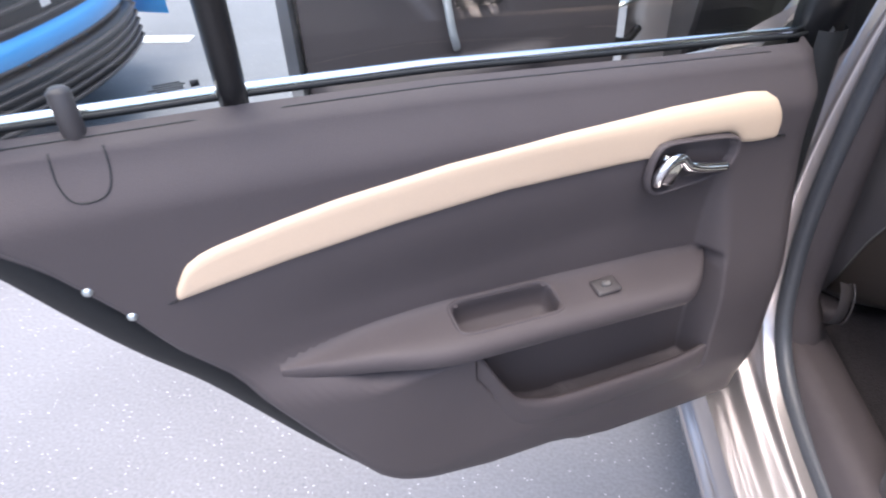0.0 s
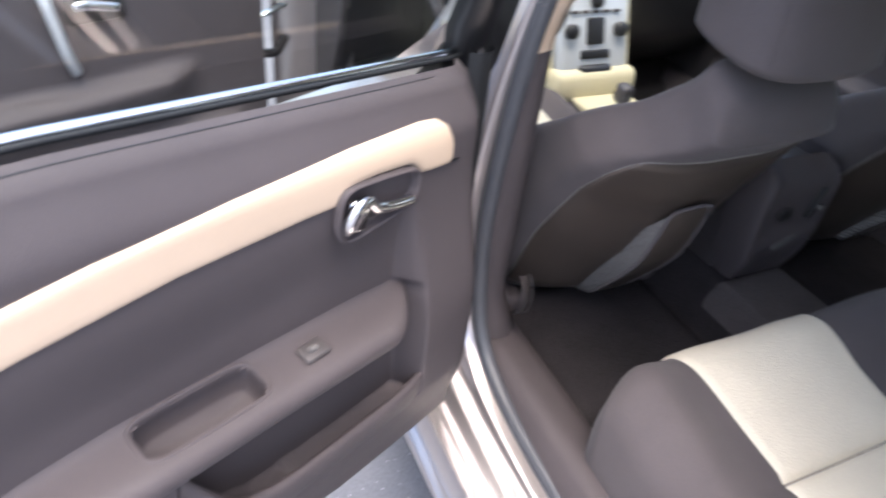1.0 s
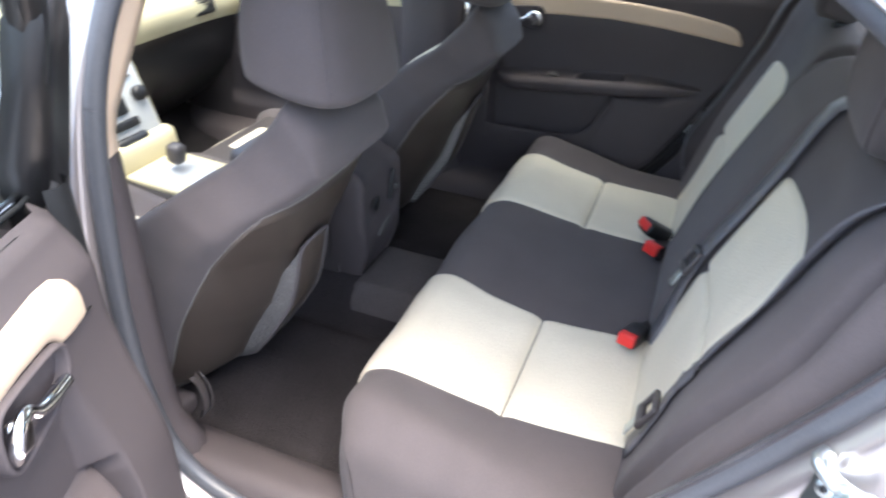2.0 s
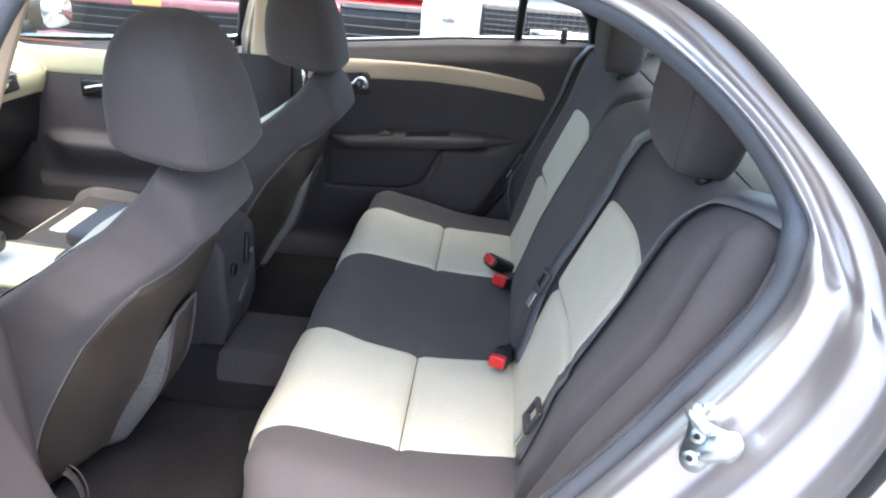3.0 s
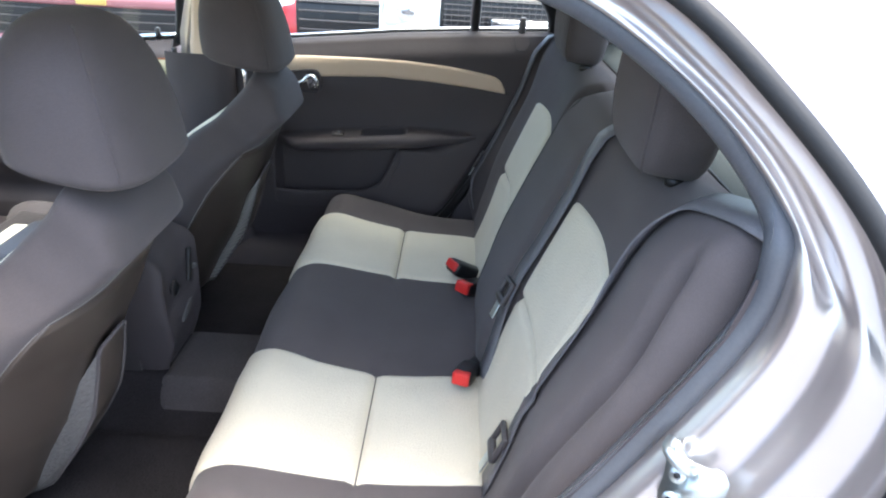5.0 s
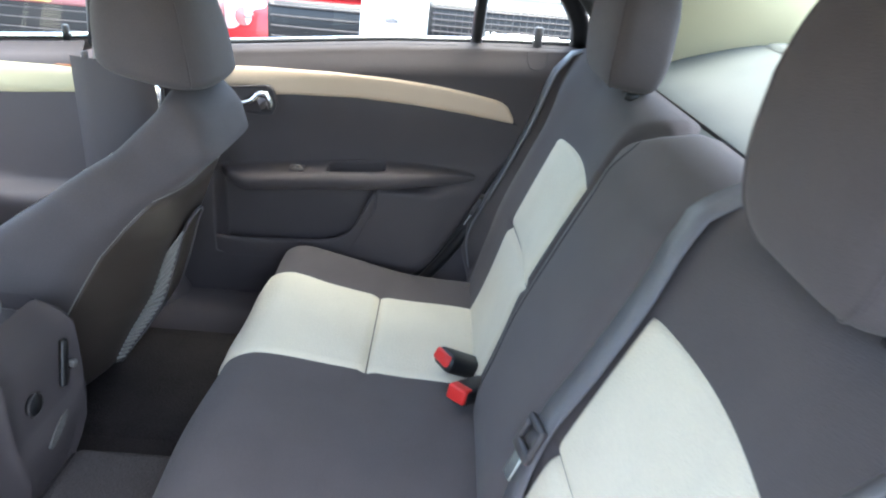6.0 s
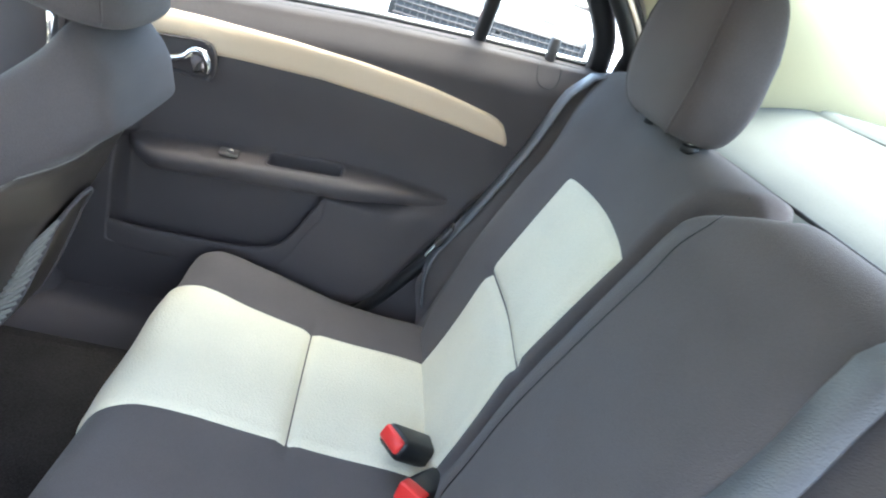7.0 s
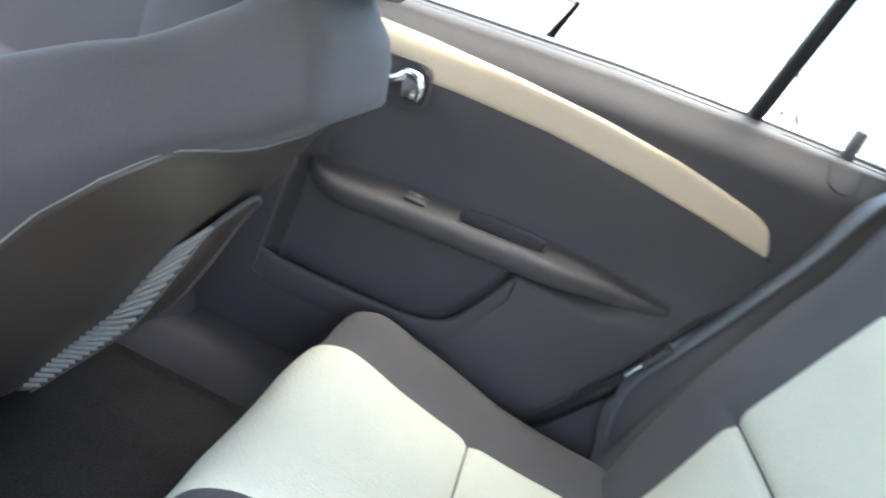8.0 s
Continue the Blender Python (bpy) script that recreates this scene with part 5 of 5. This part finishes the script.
# ---- parking lot: line and neighbouring vehicles ----
line = tagged(new("parking_line", mesh("parking_line", *rbox((1.4, .10, .006), (-3.7, 3.45, .004), (0, 0, 0), 0), M_WHITE, False)), "white painted line on the asphalt", "parking line")


def vehicle(at, turn, paint, label, kind, cat="car", wide=.90, high=1.0, long=4.6, tall=1.55, grille="bars", emblem=None, sweep=.10):
    """A parked vehicle with its nose at the given place, facing along its own -y."""
    car_ob = empty("parked_car", (at[0], at[1], 0), label, cat, "parked vehicles")
    m = pose(at[0], at[1], 0, 0, 0, turn)
    curved = ("front_end", "grille", "grille_bar", "grille_divider", "bumper", "air_intake", "intake_bar", "headlight", "lamp_bulb", "fog_lamp")

    def long_bar(w, d, h, y, z, r):
        """A rounded bar across the nose in many pieces, so that it can follow the curve."""
        sec = [(-d / 2, -h / 2 + r), (-d / 2, h / 2 - r), (-d / 2 + r, h / 2), (d / 2, h / 2), (d / 2, -h / 2), (-d / 2 + r, -h / 2)]
        v, f = grid(lambda k, u: (u * w / 2, y + sec[int(k)][0], z + sec[int(k)][1]), range(6), np.linspace(-1, 1, 21), wrap=True)
        return v, f + [tuple(range(6)), tuple(20 * 6 + i for i in range(6))[::-1]]

    def P(nm, data, mat, lab="", parent=None, sm=True):
        if nm in curved:
            data = ([Vector((v[0], v[1] + sweep * abs(v[0] / wide) ** 2.4, v[2])) for v in data[0]], data[1])
        return part(nm, data, mat, parent or car_ob, lab, m, sm)

    def nose(u, k):
        z = .28 + (high - .28) * k
        y = .05 * (1 - math.sin(math.pi * min(k * 1.15, 1))) + .14 * smooth(.8, 1, k)
        return (u * wide, y, z)

    P("front_end", grid(nose, np.linspace(-1, 1, 25), np.linspace(0, 1, 16)), paint)
    P("bonnet", grid(lambda u, k: (u * wide, .14 + sweep * abs(u) ** 2.4 * (1 - k) + 1.0 * k, high + .10 * k - .05 * u * u), np.linspace(-1, 1, 17), np.linspace(0, 1, 8)), paint)
    for s in (-1, 1):
        P("side", grid(lambda u, k: (s * wide * (1 - .03 * k * k), .10 + (long - .1) * u, .28 + (high + .05 - .28) * k), np.linspace(0, 1, 10), np.linspace(0, 1, 6)), paint)
        hl = P("headlight", rbox((.30, .10, .20), (s * (wide - .17), .07, high - .17), (0, 0, s * -14), .04), M_LAMP, "clear headlight")
        P("lamp_bulb", disc((s * (wide - .17), .015, high - .17), (0, -1, 0), .06, .012, 18, .004), M_CHROME, "", hl)
        P("fog_lamp", disc((s * (wide - .22), .03, .42), (0, -1, 0), .05, .03, 18, .006), M_LAMP)
        for wy in (.85, long - .95):
            v = disc((s * (wide - .12), wy, .35), (s, 0, 0), .35, .14, 28, .04)
            w_ob = P("tyre", v, M_RUBBER)
            P("rim", disc((s * (wide - .12) + s * .10, wy, .35), (s, 0, 0), .23, .05, 24, .01), M_SILVER, "", w_ob)
        P("mirror", rbox((.20, .09, .14), (s * (wide + .12), 1.35, high + .15), (0, 0, 0), .035), paint)
    gw, gh, gz = (1.72, .50, high - .27) if grille == "split" else (1.15, .30, high - .20)
    P("grille", long_bar(wide * gw, .05, gh, .010, gz, .02), M_BLACK, "black grille")
    n = 5 if grille == "bars" else 9
    for k in range(n):
        P("grille_bar", long_bar(wide * (gw - .05), .02, .008 if grille != "bars" else .014, -.018, gz + (gh - .05) * (k / (n - 1) - .5), .003), M_PANEL2)
    if grille == "mesh":
        for k in range(26):
            P("grille_bar", rbox((.006, .02, .27), (-wide * .54 + wide * 1.08 * k / 25, -.014, high - .20), (0, 0, 0), .002), M_PANEL2)
    if grille == "split":
        P("grille_divider", long_bar(wide * 1.76, .05, .085, -.012, high - .20, .02), paint)
    if emblem:
        P("badge", rbox(*emblem[0]), emblem[1], emblem[2])
    P("bumper", long_bar(wide * 1.92, .16, .17, .05, .50, .05), paint)
    P("air_intake", long_bar(wide * 1.5, .08, .20, .0, .33, .02), M_BLACK)
    for k in range(5):
        P("intake_bar", long_bar(wide * 1.48, .02, .012, -.045, .26 + .036 * k, .003), M_PANEL2)
    P("windscreen", grid(lambda u, k: (u * (wide * .88 - .12 * k), 1.12 + .62 * k, high + .09 + (tall - high - .12) * k), np.linspace(-1, 1, 9), np.linspace(0, 1, 5)), M_DGLASS, "dark glass")
    P("roof", grid(lambda u, k: (u * (wide * .88 - .12), 1.74 + (long - 2.6) * k, tall - .03 + .03 * (1 - u * u) - .05 * k * k), np.linspace(-1, 1, 9), np.linspace(0, 1, 6)), paint)
    for s in (-1, 1):
        P("side_window", grid(lambda u, k: (s * (wide * .97 - (.97 * wide - (wide * .88 - .12)) * k), 1.2 + .5 * k + (long - 1.9 - .55 * k) * u, high + .05 + (tall - high - .08) * k), np.linspace(0, 1, 6), np.linspace(0, 1, 4)), M_DGLASS, "dark glass")
    P("tail", grid(lambda u, k: (u * wide * .95, long - .05 * k, .3 + (tall - .5) * k), np.linspace(-1, 1, 9), np.linspace(0, 1, 5)), paint)
    return car_ob


M_LAMP = material("lamp_glass", (0.75, 0.78, 0.8), 0.08, 0.0, bump=0, vary=0.05, coat=1.0)
M_DGLASS = material("dark_glass", (0.02, 0.025, 0.028), 0.06, 0.0, bump=0, vary=0.05, coat=1.0)
M_REDP = material("red_paint", (0.42, 0.02, 0.025), 0.3, 0.1, grain=2500, bump=0, vary=0.05, coat=0.8)
# Pickup's red, with the glare and the window's veil mixed into the colour.
M_PINKP = material("glare_red_paint", (0.36, 0.13, 0.14), 0.25, 0.1, grain=2500, bump=0, vary=0.05, coat=1.0)
M_BLUEP = material("blue_paint", (0.04, 0.30, 0.66), 0.3, 0.2, grain=2500, bump=0, vary=0.05, coat=0.8)
M_WHITEP = material("white_car_paint", (0.72, 0.72, 0.72), 0.3, 0.0, grain=2500, bump=0, vary=0.03, coat=0.8)
M_DARKP = material("dark_car_paint", (0.03, 0.03, 0.034), 0.3, 0.2, grain=2500, bump=0, vary=0.05, coat=0.8)
M_GOLD = material("gold_badge", (0.8, 0.6, 0.2), 0.3, 0.8, bump=0, vary=0.05)
vehicle((3.05, -.35), -90, M_WHITEP, "white sport utility vehicle with a black mesh grille", "suv", wide=.92, high=1.02, tall=1.75, grille="mesh", emblem=(((.42, .02, .09), (0, -.028, .80), (0, 0, 0), .01), M_CHROME, "wide bright badge"))
vehicle((3.25, 2.45), -90, M_PINKP, "red pickup truck, paled as by glare, with a split black grille", "pickup", wide=.95, high=1.0, tall=1.80, long=5.2, grille="split", emblem=(((.20, .02, .055), (0, -.042, .80), (0, 0, 0), .01), M_GOLD, "gold bar badge"))
vehicle((3.6, .75), -90, M_REDP, "red hatchback with pale headlights", "car", wide=.80, high=.90, tall=1.45, long=4.2)
vehicle((-2.95, 2.20), 80, M_BLUEP, "blue compact car with a black slatted lower grille", "car", wide=.86, high=.78, tall=1.45, long=4.2, sweep=.32, emblem=(((.09, .02, .075), (0, -.005, .62), (0, 0, 0), .02), M_CHROME, "round chrome badge"))
